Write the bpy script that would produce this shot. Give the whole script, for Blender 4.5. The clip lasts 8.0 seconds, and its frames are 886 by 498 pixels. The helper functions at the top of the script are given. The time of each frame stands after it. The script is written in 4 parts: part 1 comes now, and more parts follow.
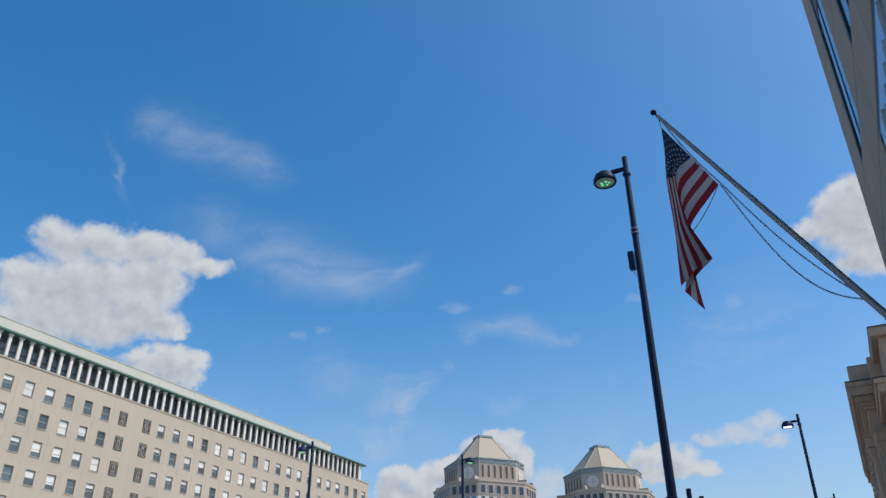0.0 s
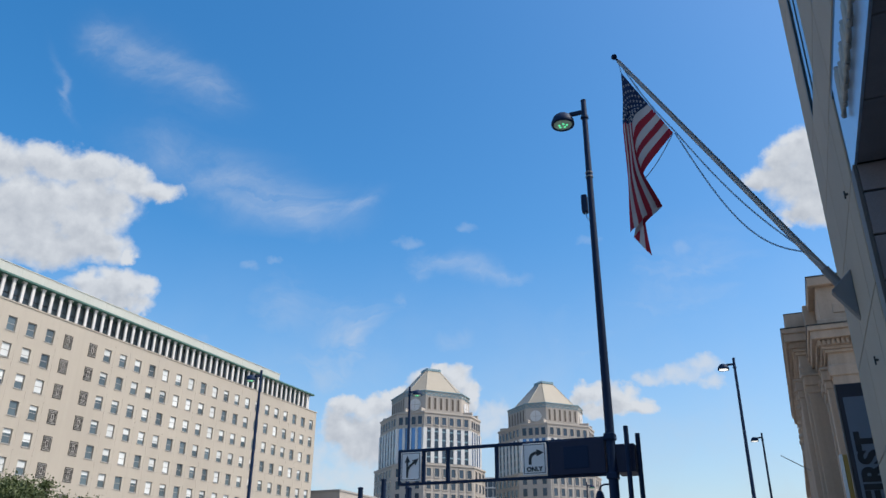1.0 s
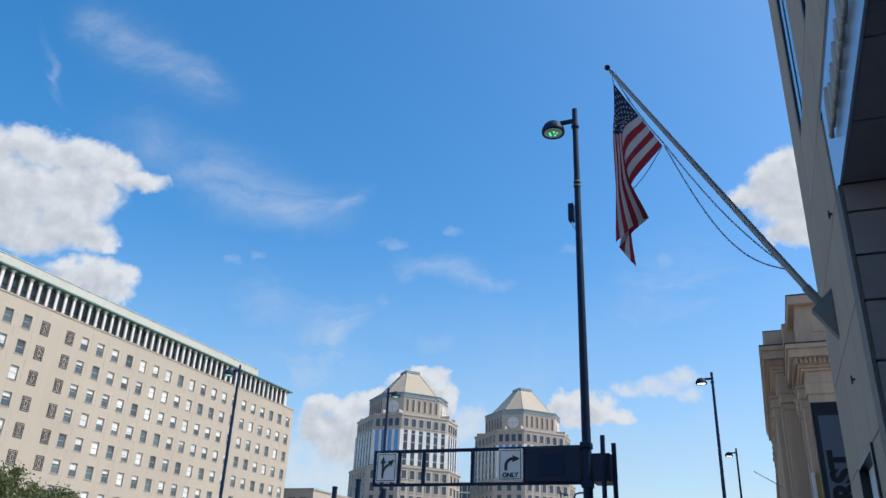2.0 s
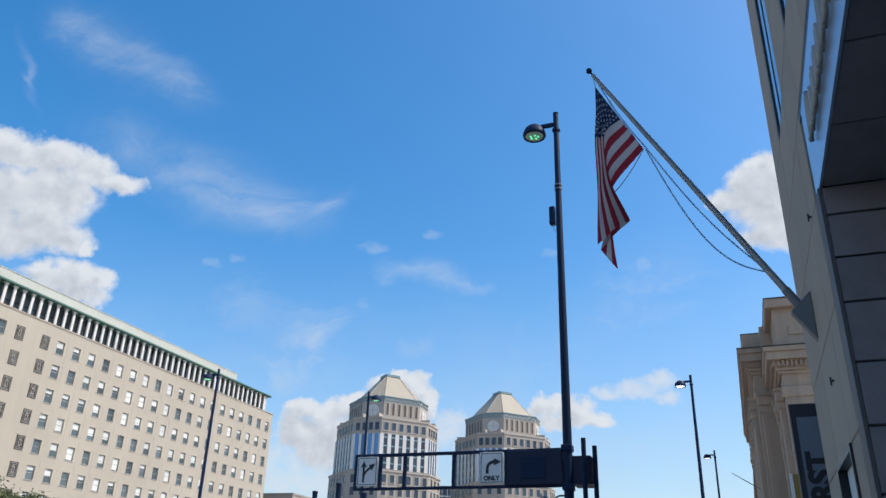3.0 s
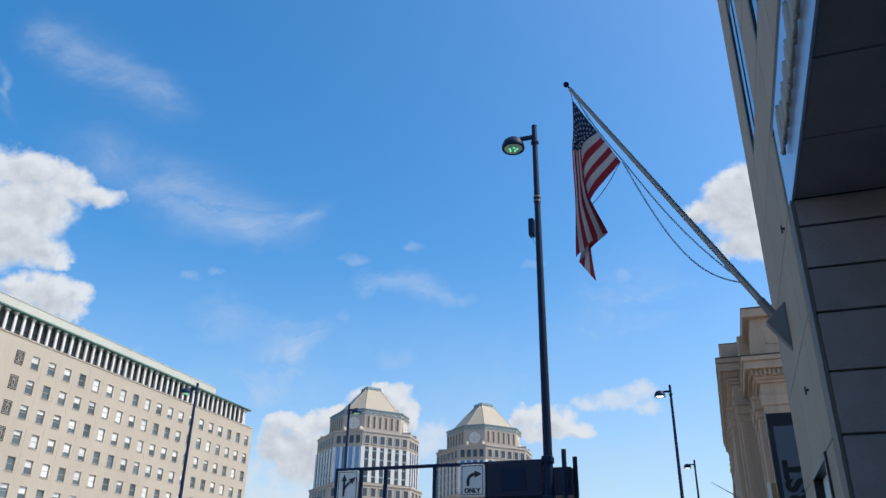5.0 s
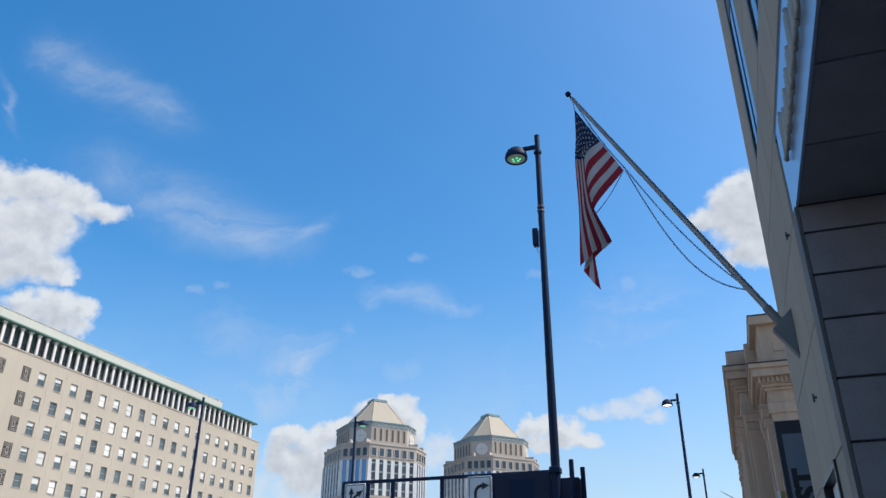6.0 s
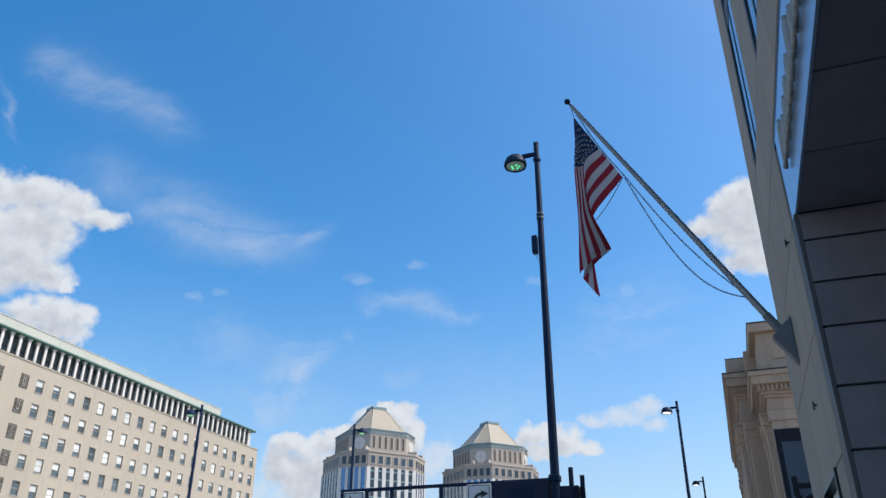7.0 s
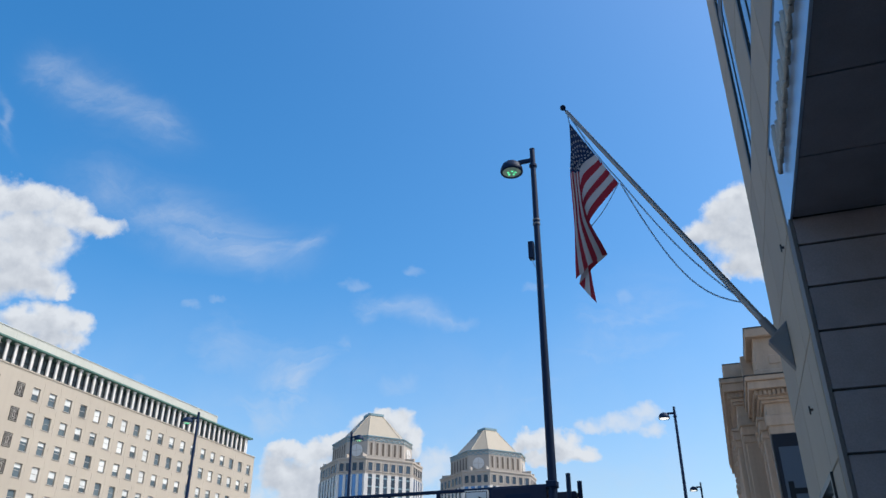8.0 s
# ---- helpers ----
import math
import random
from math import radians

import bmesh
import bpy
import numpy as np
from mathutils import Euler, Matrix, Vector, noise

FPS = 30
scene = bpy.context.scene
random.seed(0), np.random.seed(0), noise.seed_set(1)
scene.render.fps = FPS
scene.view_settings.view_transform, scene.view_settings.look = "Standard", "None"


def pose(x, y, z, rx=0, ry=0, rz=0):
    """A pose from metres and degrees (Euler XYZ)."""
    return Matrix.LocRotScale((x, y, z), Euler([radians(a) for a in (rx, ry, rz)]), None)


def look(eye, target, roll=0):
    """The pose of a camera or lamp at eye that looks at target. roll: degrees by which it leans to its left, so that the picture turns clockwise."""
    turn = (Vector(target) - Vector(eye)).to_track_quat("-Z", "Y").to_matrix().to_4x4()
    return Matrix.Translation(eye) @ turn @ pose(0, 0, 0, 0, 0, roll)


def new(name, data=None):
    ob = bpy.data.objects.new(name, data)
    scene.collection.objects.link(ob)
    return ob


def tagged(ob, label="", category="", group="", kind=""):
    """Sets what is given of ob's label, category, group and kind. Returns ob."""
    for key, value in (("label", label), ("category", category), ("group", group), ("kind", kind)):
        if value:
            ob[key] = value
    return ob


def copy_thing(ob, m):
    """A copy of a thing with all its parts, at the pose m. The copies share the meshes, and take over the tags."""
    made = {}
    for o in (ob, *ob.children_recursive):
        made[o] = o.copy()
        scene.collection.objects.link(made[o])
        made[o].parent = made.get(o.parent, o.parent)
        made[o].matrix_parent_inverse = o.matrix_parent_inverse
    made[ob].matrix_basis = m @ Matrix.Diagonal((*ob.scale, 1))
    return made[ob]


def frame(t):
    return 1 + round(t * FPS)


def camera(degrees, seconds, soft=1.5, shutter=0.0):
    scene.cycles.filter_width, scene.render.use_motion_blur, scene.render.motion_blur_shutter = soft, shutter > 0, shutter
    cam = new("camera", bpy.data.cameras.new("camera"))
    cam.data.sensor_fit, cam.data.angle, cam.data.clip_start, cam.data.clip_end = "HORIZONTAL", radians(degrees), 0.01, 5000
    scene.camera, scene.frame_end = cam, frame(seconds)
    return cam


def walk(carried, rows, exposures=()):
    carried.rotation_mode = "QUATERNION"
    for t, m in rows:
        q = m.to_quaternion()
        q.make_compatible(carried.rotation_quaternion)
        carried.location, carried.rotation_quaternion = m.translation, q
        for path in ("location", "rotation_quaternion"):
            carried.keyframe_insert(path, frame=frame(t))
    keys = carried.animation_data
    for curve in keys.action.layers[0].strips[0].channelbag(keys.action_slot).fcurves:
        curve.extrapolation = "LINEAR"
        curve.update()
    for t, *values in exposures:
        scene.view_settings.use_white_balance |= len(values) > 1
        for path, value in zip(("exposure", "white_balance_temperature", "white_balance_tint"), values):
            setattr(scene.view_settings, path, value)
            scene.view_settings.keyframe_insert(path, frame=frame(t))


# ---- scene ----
FOV = 59.59
cam = camera(FOV, 8.0, 1.5)
# seconds, place, yaw, pitch, roll
PATH = [
    (0, 0.004, 0.007, 1.600, 27.767, 28.743, 0.194),
    (0.2, 0.007, 0.009, 1.599, 26.723, 26.678, -0.734),
    (0.5, 0.011, 0.013, 1.598, 25.891, 24.223, -0.041),
    (0.8, 0.023, -0.002, 1.609, 24.633, 23.479, 0.267),
    (1, 0.031, -0.012, 1.616, 23.729, 23.986, -0.394),
    (1.5, 0.039, -0.021, 1.606, 22.402, 24.240, -1.989),
    (1.7, 0.030, -0.016, 1.604, 22.042, 24.218, -2.191),
    (2.8, -0.020, 0.012, 1.598, 20.695, 24.508, -1.855),
    (3, -0.029, 0.017, 1.597, 20.310, 24.569, -1.735),
    (3.5, -0.020, 0.005, 1.594, 19.590, 24.390, -1.345),
    (4, -0.012, -0.006, 1.590, 19.074, 24.390, -1.290),
    (4.5, -0.005, -0.011, 1.599, 18.877, 24.950, -1.163),
    (5, 0.004, -0.013, 1.599, 19.110, 25.454, -0.889),
    (5.2, 0.005, -0.012, 1.600, 19.294, 25.700, -0.614),
    (6.3, 0.012, -0.005, 1.605, 19.728, 26.453, -0.373),
    (6.5, 0.014, -0.004, 1.606, 19.673, 26.608, -0.393),
    (7, 0.006, 0.007, 1.611, 19.670, 26.787, -0.363),
    (7.5, 0.007, -0.005, 1.600, 19.626, 27.015, -0.292),
    (8, 0.016, 0.000, 1.601, 19.543, 27.251, -0.104),
]
walk(cam, [(t, pose(x, y, z, 90 + p, r, w)) for t, x, y, z, w, p, r in PATH],
     exposures=[(0.0, 0.09), (0.5, 0.29), (1.0, 0.26), (1.5, 0.33), (4.5, 0.38), (8.0, 0.38)])

# ---- sky, sun ----
SUN_AZ, SUN_EL = 78.0, 52.0     # degrees, azimuth from +y towards +x

world = bpy.data.worlds.new("sky")
scene.world = world
world.use_nodes = True
WN, WL = world.node_tree.nodes, world.node_tree.links
WN.clear()


def wnode(kind):
    return WN.new(kind)


def wmath(op, a, b=None, c=None, clamp=False):
    n = wnode("ShaderNodeMath")
    n.operation, n.use_clamp = op, clamp
    for i, v in enumerate((a, b, c)):
        if v is None:
            continue
        if isinstance(v, (int, float)):
            n.inputs[i].default_value = v
        else:
            WL.new(v, n.inputs[i])
    return n.outputs[0]


def wvec(op, a, b):
    n = wnode("ShaderNodeVectorMath")
    n.operation = op
    for i, v in enumerate((a, b)):
        if isinstance(v, tuple):
            n.inputs[i].default_value = v
        else:
            WL.new(v, n.inputs[i])
    return n.outputs["Value"] if op == "DOT_PRODUCT" else n.outputs[0]


def wnoise(vector, scale, detail=6.0, rough=0.55, distortion=0.0):
    n = wnode("ShaderNodeTexNoise")
    n.inputs["Scale"].default_value = scale
    n.inputs["Detail"].default_value = detail
    n.inputs["Roughness"].default_value = rough
    n.inputs["Distortion"].default_value = distortion
    WL.new(vector, n.inputs["Vector"])
    return n


def wramp(v, lo, hi):
    n = wnode("ShaderNodeMapRange")
    n.interpolation_type = "SMOOTHSTEP"
    WL.new(v, n.inputs["Value"])
    n.inputs["From Min"].default_value, n.inputs["From Max"].default_value = lo, hi
    return n.outputs[0]


# cumulus heads: azimuth, elevation, half width, half height in degrees
CUMULUS_WEST = [
    (-57.1, 26.3, 1.8, 1.1), (-54.3, 26.7, 2.0, 1.1), (-51.5, 26.8, 2.0, 1.1), (-48.8, 26.6, 1.7, 1.2),
    (-46.7, 26.2, 1.5, 0.8), (-59.6, 23.6, 1.0, 0.8), (-58.2, 23.0, 2.3, 1.5), (-54.7, 24.0, 3.2, 1.7),
    (-50.8, 24.7, 2.6, 1.6), (-57.6, 21.0, 2.3, 1.5), (-53.7, 21.5, 3.2, 1.4), (-55.5, 22.5, 3.0, 1.2), (-51.2, 23.1, 2.3, 1.2), (-50.0, 21.8, 2.1, 1.2), (-47.8, 21.4, 0.5, 0.5)]
CUMULUS_LOW = [(-49.9, 19.1, 1.5, 0.9), (-48.0, 19.4, 1.9, 1.0), (-46.4, 19.5, 1.0, 0.8), (-47.3, 18.4, 1.5, 0.7)]
CUMULUS_TOWER = [
    (-24.0, 15.2, 0.7, 0.6), (-22.9, 14.5, 1.2, 1.0), (-21.9, 13.3, 0.8, 1.4), (-24.8, 14.0, 1.6, 1.0), (-27.0, 12.8, 2.0, 0.7),
    (-29.2, 12.3, 1.6, 0.8), (-31.0, 12.4, 1.0, 0.8), (-31.3, 10.7, 1.2, 1.6), (-29.0, 10.1, 2.8, 2.0), (-25.2, 11.0, 3.2, 2.4)]
CUMULUS_MID = [(-12.9, 13.4, 1.1, 0.8), (-11.2, 12.9, 1.6, 0.9), (-9.6, 12.1, 1.3, 0.6), (-14.0, 13.1, 0.6, 0.6), (-12.0, 12.2, 2.0, 0.5)]
CUMULUS_EAST = [
    (4.4, 29.0, 1.1, 0.9), (3.2, 28.1, 1.3, 1.0), (5.1, 28.1, 1.4, 1.4), (2.1, 27.0, 1.5, 1.0),
    (3.9, 26.2, 2.2, 1.6), (0.8, 26.9, 0.8, 0.7), (4.9, 24.6, 1.8, 1.4), (3.2, 24.1, 1.3, 0.6)]
SOFT_PUFFS = [(-6.8, 14.3, 1.9, 0.7), (-5.1, 14.6, 1.3, 0.7), (-8.4, 14.0, 1.0, 0.4), (-4.4, 13.6, 0.8, 0.5),
    (-31.2, 8.4, 2.4, 2.6), (-28.0, 7.2, 3.4, 2.4), (-20.2, 11.2, 1.8, 1.6)]
SHREDS = [
    (-31.9, 14.8, 1.3, 0.4), (0.0, 13.6, 0.4, 0.3), (-5.1, 23.1, 0.6, 0.6), (-21.8, 25.5, 0.6, 0.3), (-26.6, 24.3, 0.9, 0.3),
    (-38.9, 22.0, 0.5, 0.3), (-37.3, 22.4, 0.5, 0.2), (-12.2, 24.3, 0.7, 0.3), (-41.9, 16.4, 0.6, 0.3)]
# thin streaks: azimuth, elevation, half length, half width, lean in degrees
STREAKS_HIGH = [
    (-46.1, 28.8, 3.2, 1.2, -8), (-42.1, 27.6, 3.6, 1.5, -12), (-37.6, 26.9, 3.5, 1.4, -10), (-33.6, 26.5, 3.2, 1.0, -6),
    (-30.7, 27.0, 1.8, 0.4, 28), (-35.3, 25.8, 2.4, 0.6, -18), (-52.9, 34.9, 1.3, 1.0, -1), (-50.6, 34.6, 2.0, 1.1, -7),
    (-47.4, 34.5, 2.8, 1.2, -14), (-43.9, 34.0, 2.5, 0.9, -18), (-54.6, 31.6, 0.3, 1.3, 32)]
STREAKS_LOW = [
    (-26.0, 22.3, 1.4, 0.7, 43), (-23.8, 23.2, 2.3, 0.5, 6), (-21.0, 22.7, 2.5, 0.8, -13), (-18.3, 21.8, 1.7, 0.4, -14),
    (-31.4, 17.7, 2.0, 1.8, 25), (-29.2, 18.9, 2.0, 0.9, 29), (-27.4, 19.9, 0.9, 0.4, -56), (-30.7, 16.7, 1.6, 2.0, 4),
    (-36.0, 19.4, 3.5, 1.6, -4), (-34.2, 15.2, 4.0, 1.2, -6), (-23.0, 17.1, 2.5, 1.0, 2)]
VEILS = [(-14.4, 17.2, 4.9, 1.6, -1), (-8.4, 10.7, 5.4, 1.9, -2), (-5.6, 20.2, 6.3, 2.4, 15), (-18.6, 12.3, 2.4, 2.4, 0), (-32.4, 13.4, 3.6, 1.6, 4)]

coord = wnode("ShaderNodeTexCoord").outputs["Generated"]
split = wnode("ShaderNodeSeparateXYZ")
WL.new(coord, split.inputs[0])
az = wmath("MULTIPLY", wmath("ARCTAN2", split.outputs[0], split.outputs[1]), 57.2958)
el = wmath("MULTIPLY", wmath("ARCSINE", split.outputs[2]), 57.2958)
flat = wnode("ShaderNodeCombineXYZ")
WL.new(az, flat.inputs[0])
WL.new(el, flat.inputs[1])
spot = flat.outputs[0]
billow = wnoise(coord, 26.0, 9.0, 0.60)
puff = wnoise(coord, 60.0, 7.0, 0.5)
streak = wnoise(coord, 9.0, 8.0, 0.6, 0.9)


def field(cells, warped):
    """The highest of the soft ellipses round the given sky places."""
    total = None
    for a, e, w, h in cells:
        d = wvec("MULTIPLY", wvec("SUBTRACT", warped, (a, e, 0.0)), (0.77 * math.cos(radians(e)) / w, 0.77 / h, 0.0))
        s = wmath("SUBTRACT", 1.0, wvec("DOT_PRODUCT", d, d))
        total = s if total is None else wmath("SMOOTH_MAX", total, s, 0.35)
    return total


def heaps(groups, warped):
    total = None
    for cells in groups:
        s = field(cells, warped)
        total = s if total is None else wmath("MAXIMUM", total, s)
    return total


def streaks_of(cells, warped):
    """Soft leaning strokes that add up."""
    total = None
    for a, e, w, h, lean in cells:
        c, s, k = math.cos(radians(lean)), math.sin(radians(lean)), math.cos(radians(e))
        d = wvec("SUBTRACT", warped, (a, e, 0.0))
        x = wvec("DOT_PRODUCT", d, (c * k / w, s / w, 0.0))
        y = wvec("DOT_PRODUCT", d, (-s * k / (1.7 * h), c / (1.7 * h), 0.0))
        g = wmath("POWER", 0.16, wmath("ADD", wmath("MULTIPLY", x, x), wmath("MULTIPLY", y, y)))
        total = g if total is None else wmath("ADD", total, g)
    return total


def shifted(noise_node, amount, base=None):
    return wvec("ADD", base or spot, wvec("MULTIPLY", wvec("SUBTRACT", noise_node.outputs["Color"], (0.5, 0.5, 0.5)),
                                          (amount, amount, 0.0)))


GROUPS = [CUMULUS_WEST, CUMULUS_LOW, CUMULUS_TOWER, CUMULUS_MID, CUMULUS_EAST]
heap = heaps(GROUPS, shifted(billow, 2.4))
crisp = wmath("SUBTRACT", puff.outputs["Fac"], 0.5)
edge = wmath("ADD", heap, wmath("MULTIPLY", crisp, 0.95))
# further cumulus over the rest of the sky, away from the ones in the east
far_noise = wnoise(coord, 5.0, 7.0, 0.55)
behind = wramp(wmath("ABSOLUTE", wmath("ADD", az, 27.0)), 45.0, 75.0)
scattered = wmath("MULTIPLY", wramp(far_noise.outputs["Fac"], 0.56, 0.68), behind)
soft_edge = wmath("ADD", field(SOFT_PUFFS, shifted(billow, 2.2)), wmath("MULTIPLY", crisp, 2.0))
shred_edge = wmath("ADD", field(SHREDS, shifted(billow, 2.0)), wmath("MULTIPLY", crisp, 2.4))
soft = wmath("MAXIMUM", wmath("MULTIPLY", wramp(soft_edge, -0.5, 1.3), 0.78), wmath("MULTIPLY", wramp(shred_edge, -0.7, 2.0), 0.25))
dense = wmath("MAXIMUM", wmath("MAXIMUM", wramp(edge, -0.12, 0.80), soft), scattered)

# threads of the thin cloud, drawn out along the wind
wind = wnode("ShaderNodeMapping")
wind.inputs["Rotation"].default_value = (0, 0, radians(14))
wind.inputs["Scale"].default_value = (0.10, 0.42, 1.0)
WL.new(shifted(streak, 5.0), wind.inputs["Vector"])
thread = wnoise(wind.outputs[0], 1.0, 9.0, 0.62, 0.7)
fibre = wramp(wmath("ADD", wmath("MULTIPLY", thread.outputs["Fac"], 0.65), wmath("MULTIPLY", streak.outputs["Fac"], 0.35)), 0.34, 0.68)
drift = shifted(streak, 3.2)
strokes = wmath("ADD", wmath("MULTIPLY", streaks_of(STREAKS_HIGH, drift), 0.34), wmath("MULTIPLY", streaks_of(STREAKS_LOW, drift), 0.32))
veil = wmath("MINIMUM", wmath("MULTIPLY", strokes, wmath("MULTIPLY_ADD", fibre, 0.85, 0.15)), 0.55)
gauze = wmath("MULTIPLY", streaks_of(VEILS, drift), wmath("MULTIPLY_ADD", fibre, 0.24, 0.06))
haze_noise = wnoise(coord, 6.0, 6.0, 0.6, 0.4)
low = wmath("SUBTRACT", 1.0, wramp(el, 0.0, 26.0))
haze = wmath("MULTIPLY", low, wmath("ADD", 0.36, wmath("MULTIPLY", wramp(haze_noise.outputs["Fac"], 0.38, 0.72), 0.26)))
thin = wmath("MAXIMUM", wmath("ADD", veil, gauze), haze)
cover = wmath("MAXIMUM", dense, thin, clamp=True)

sky = wnode("ShaderNodeTexSky")
sky.sky_type, sky.sun_disc = "NISHITA", False
sky.sun_elevation, sky.sun_rotation = radians(SUN_EL), radians(SUN_AZ)
sky.air_density, sky.dust_density, sky.ozone_density, sky.altitude = 1.0, 2.2, 1.0, 200.0
blue = wnode("ShaderNodeBackground")
deep = wnode("ShaderNodeHueSaturation")
deep.inputs["Hue"].default_value = 0.4965
deep.inputs["Saturation"].default_value = 1.47
WL.new(sky.outputs[0], deep.inputs["Color"])
WL.new(deep.outputs[0], blue.inputs["Color"])
blue.inputs["Strength"].default_value = 0.174

# heads turned to the sun are whiter than the folds and the far side of each heap
sunward = wvec("ADD", coord, (0.010, 0.0, 0.010))
billow_off, puff_off = wnoise(sunward, 26.0, 5.0, 0.55), wnoise(sunward, 60.0, 3.0, 0.5)
bulge = wmath("ADD", wmath("SUBTRACT", billow_off.outputs["Fac"], billow.outputs["Fac"]),
              wmath("MULTIPLY", wmath("SUBTRACT", puff_off.outputs["Fac"], puff.outputs["Fac"]), 0.35))
thick = heaps(GROUPS, wvec("ADD", shifted(billow, 2.4), (0.6, 0.8, 0.0)))
core = wmath("MULTIPLY", wmath("ADD", wmath("MULTIPLY", wramp(thick, 0.1, 1.0), 0.55), wmath("MULTIPLY", bulge, 1.7)), wramp(heap, 0.0, 0.7), clamp=True)
tone = wnode("ShaderNodeMix")
tone.data_type = "RGBA"
# the low haze is duller than the cumulus
murk = wmath("MULTIPLY", wmath("SUBTRACT", 1.0, dense), 0.8)
WL.new(wmath("MAXIMUM", core, wmath("MULTIPLY", murk, low)), tone.inputs["Factor"])
tone.inputs["A"].default_value = (0.86, 0.91, 0.98, 1)
tone.inputs["B"].default_value = (0.575, 0.63, 0.72, 1)
white = wnode("ShaderNodeBackground")
WL.new(tone.outputs["Result"], white.inputs["Color"])
white.inputs["Strength"].default_value = 0.66
both = wnode("ShaderNodeMixShader")
WL.new(cover, both.inputs[0])
WL.new(blue.outputs[0], both.inputs[1])
WL.new(white.outputs[0], both.inputs[2])
out = wnode("ShaderNodeOutputWorld")
WL.new(both.outputs[0], out.inputs[0])

sun = new("sun", bpy.data.lights.new("sun", "SUN"))
sun.data.energy, sun.data.angle, sun.data.color = 3.2, radians(0.53), (1.0, 0.95, 0.87)
sa, se = radians(SUN_AZ), radians(SUN_EL)
sun.matrix_world = look((300 * math.sin(sa) * math.cos(se), 300 * math.cos(sa) * math.cos(se), 300 * math.sin(se)), (0, 0, 0))


# ---- materials ----
def material(name, color, rough=0.8, metal=0.0, vary=0.12, scale=1.5, fine=30.0, bump=0.15, bump_dist=0.01,
             streaks=0.0, per_piece=0.0, tint=None, spec=0.5):
    """A procedural surface: broad patches, fine grain, run-down streaks and a slight difference from piece to piece."""
    m = bpy.data.materials.new(name)
    m.use_nodes = True
    nt = m.node_tree
    n, l = nt.nodes, nt.links
    bsdf = n["Principled BSDF"]
    bsdf.inputs["Roughness"].default_value = rough
    bsdf.inputs["Metallic"].default_value = metal
    bsdf.inputs["Specular IOR Level"].default_value = spec
    geo = n.new("ShaderNodeNewGeometry")
    pos = geo.outputs["Position"]

    def noise_of(s, detail=5.0, stretch=None):
        vec = pos
        if stretch:
            mp = n.new("ShaderNodeMapping")
            mp.inputs["Scale"].default_value = stretch
            l.new(pos, mp.inputs["Vector"])
            vec = mp.outputs[0]
        t = n.new("ShaderNodeTexNoise")
        t.inputs["Scale"].default_value = s
        t.inputs["Detail"].default_value = detail
        t.inputs["Roughness"].default_value = 0.6
        l.new(vec, t.inputs["Vector"])
        return t.outputs["Fac"]

    def mul(a, k, off):
        t = n.new("ShaderNodeMath")
        t.operation = "MULTIPLY_ADD"
        l.new(a, t.inputs[0])
        t.inputs[1].default_value, t.inputs[2].default_value = k, off
        return t.outputs[0]

    def times(a, b):
        t = n.new("ShaderNodeMath")
        t.operation = "MULTIPLY"
        l.new(a, t.inputs[0])
        l.new(b, t.inputs[1])
        return t.outputs[0]

    broad, grain = noise_of(scale), noise_of(fine, 4.0)
    value = times(mul(broad, 2 * vary, 1 - vary), mul(grain, 1.2 * vary, 1 - 0.6 * vary))
    if streaks:
        value = times(value, mul(noise_of(1.0, 5.0, (1.6, 1.6, 0.07)), 2 * streaks, 1 - streaks))
    if per_piece:
        info = n.new("ShaderNodeObjectInfo")
        value = times(value, mul(info.outputs["Random"], 2 * per_piece, 1 - per_piece))
    mix = n.new("ShaderNodeMix")
    mix.data_type = "RGBA"
    other = tint or tuple(c * 0.86 for c in color)
    mix.inputs["A"].default_value = (*color, 1)
    mix.inputs["B"].default_value = (*other, 1)
    l.new(mul(broad, 2.2, -0.6), mix.inputs["Factor"])
    mix.clamp_factor = True
    hsv = n.new("ShaderNodeHueSaturation")
    l.new(mix.outputs["Result"], hsv.inputs["Color"])
    l.new(value, hsv.inputs["Value"])
    l.new(hsv.outputs[0], bsdf.inputs["Base Color"])
    r = mul(grain, 0.16, rough - 0.08)
    l.new(r, bsdf.inputs["Roughness"])
    if bump:
        b = n.new("ShaderNodeBump")
        b.inputs["Strength"].default_value = bump
        b.inputs["Distance"].default_value = bump_dist
        l.new(grain, b.inputs["Height"])
        l.new(b.outputs[0], bsdf.inputs["Normal"])
    return m


M_LIME = material("federal_limestone", (0.425, 0.378, 0.310), 0.85, vary=0.05, scale=0.12, fine=3.0, streaks=0.06, bump_dist=0.02)
M_WHITE = material("white_painted_column", (0.66, 0.64, 0.60), 0.6, vary=0.05, scale=0.5, fine=9, streaks=0.05)
M_ROOFWHITE = material("pale_roof_panel", (0.47, 0.485, 0.43), 0.6, vary=0.05, scale=0.2, fine=5, streaks=0.08)
M_COPPER = material("green_copper_edge", (0.05, 0.135, 0.11), 0.65, vary=0.15, scale=0.7, fine=12)
M_FRAME = material("grey_window_frame", (0.33, 0.32, 0.30), 0.5, metal=0.3, vary=0.06)
M_BLIND = material("pale_blind", (0.66, 0.68, 0.66), 0.8, vary=0.08, scale=0.6, per_piece=0.12)
M_GRILLE = material("dark_metal_grille", (0.018, 0.017, 0.016), 0.7, spec=0.2)
M_SILL = material("stone_sill", (0.36, 0.34, 0.31), 0.85, vary=0.1)
M_TOWER = material("tower_limestone", (0.42, 0.375, 0.325), 0.85, vary=0.05, scale=0.1, fine=2.0, streaks=0.04)
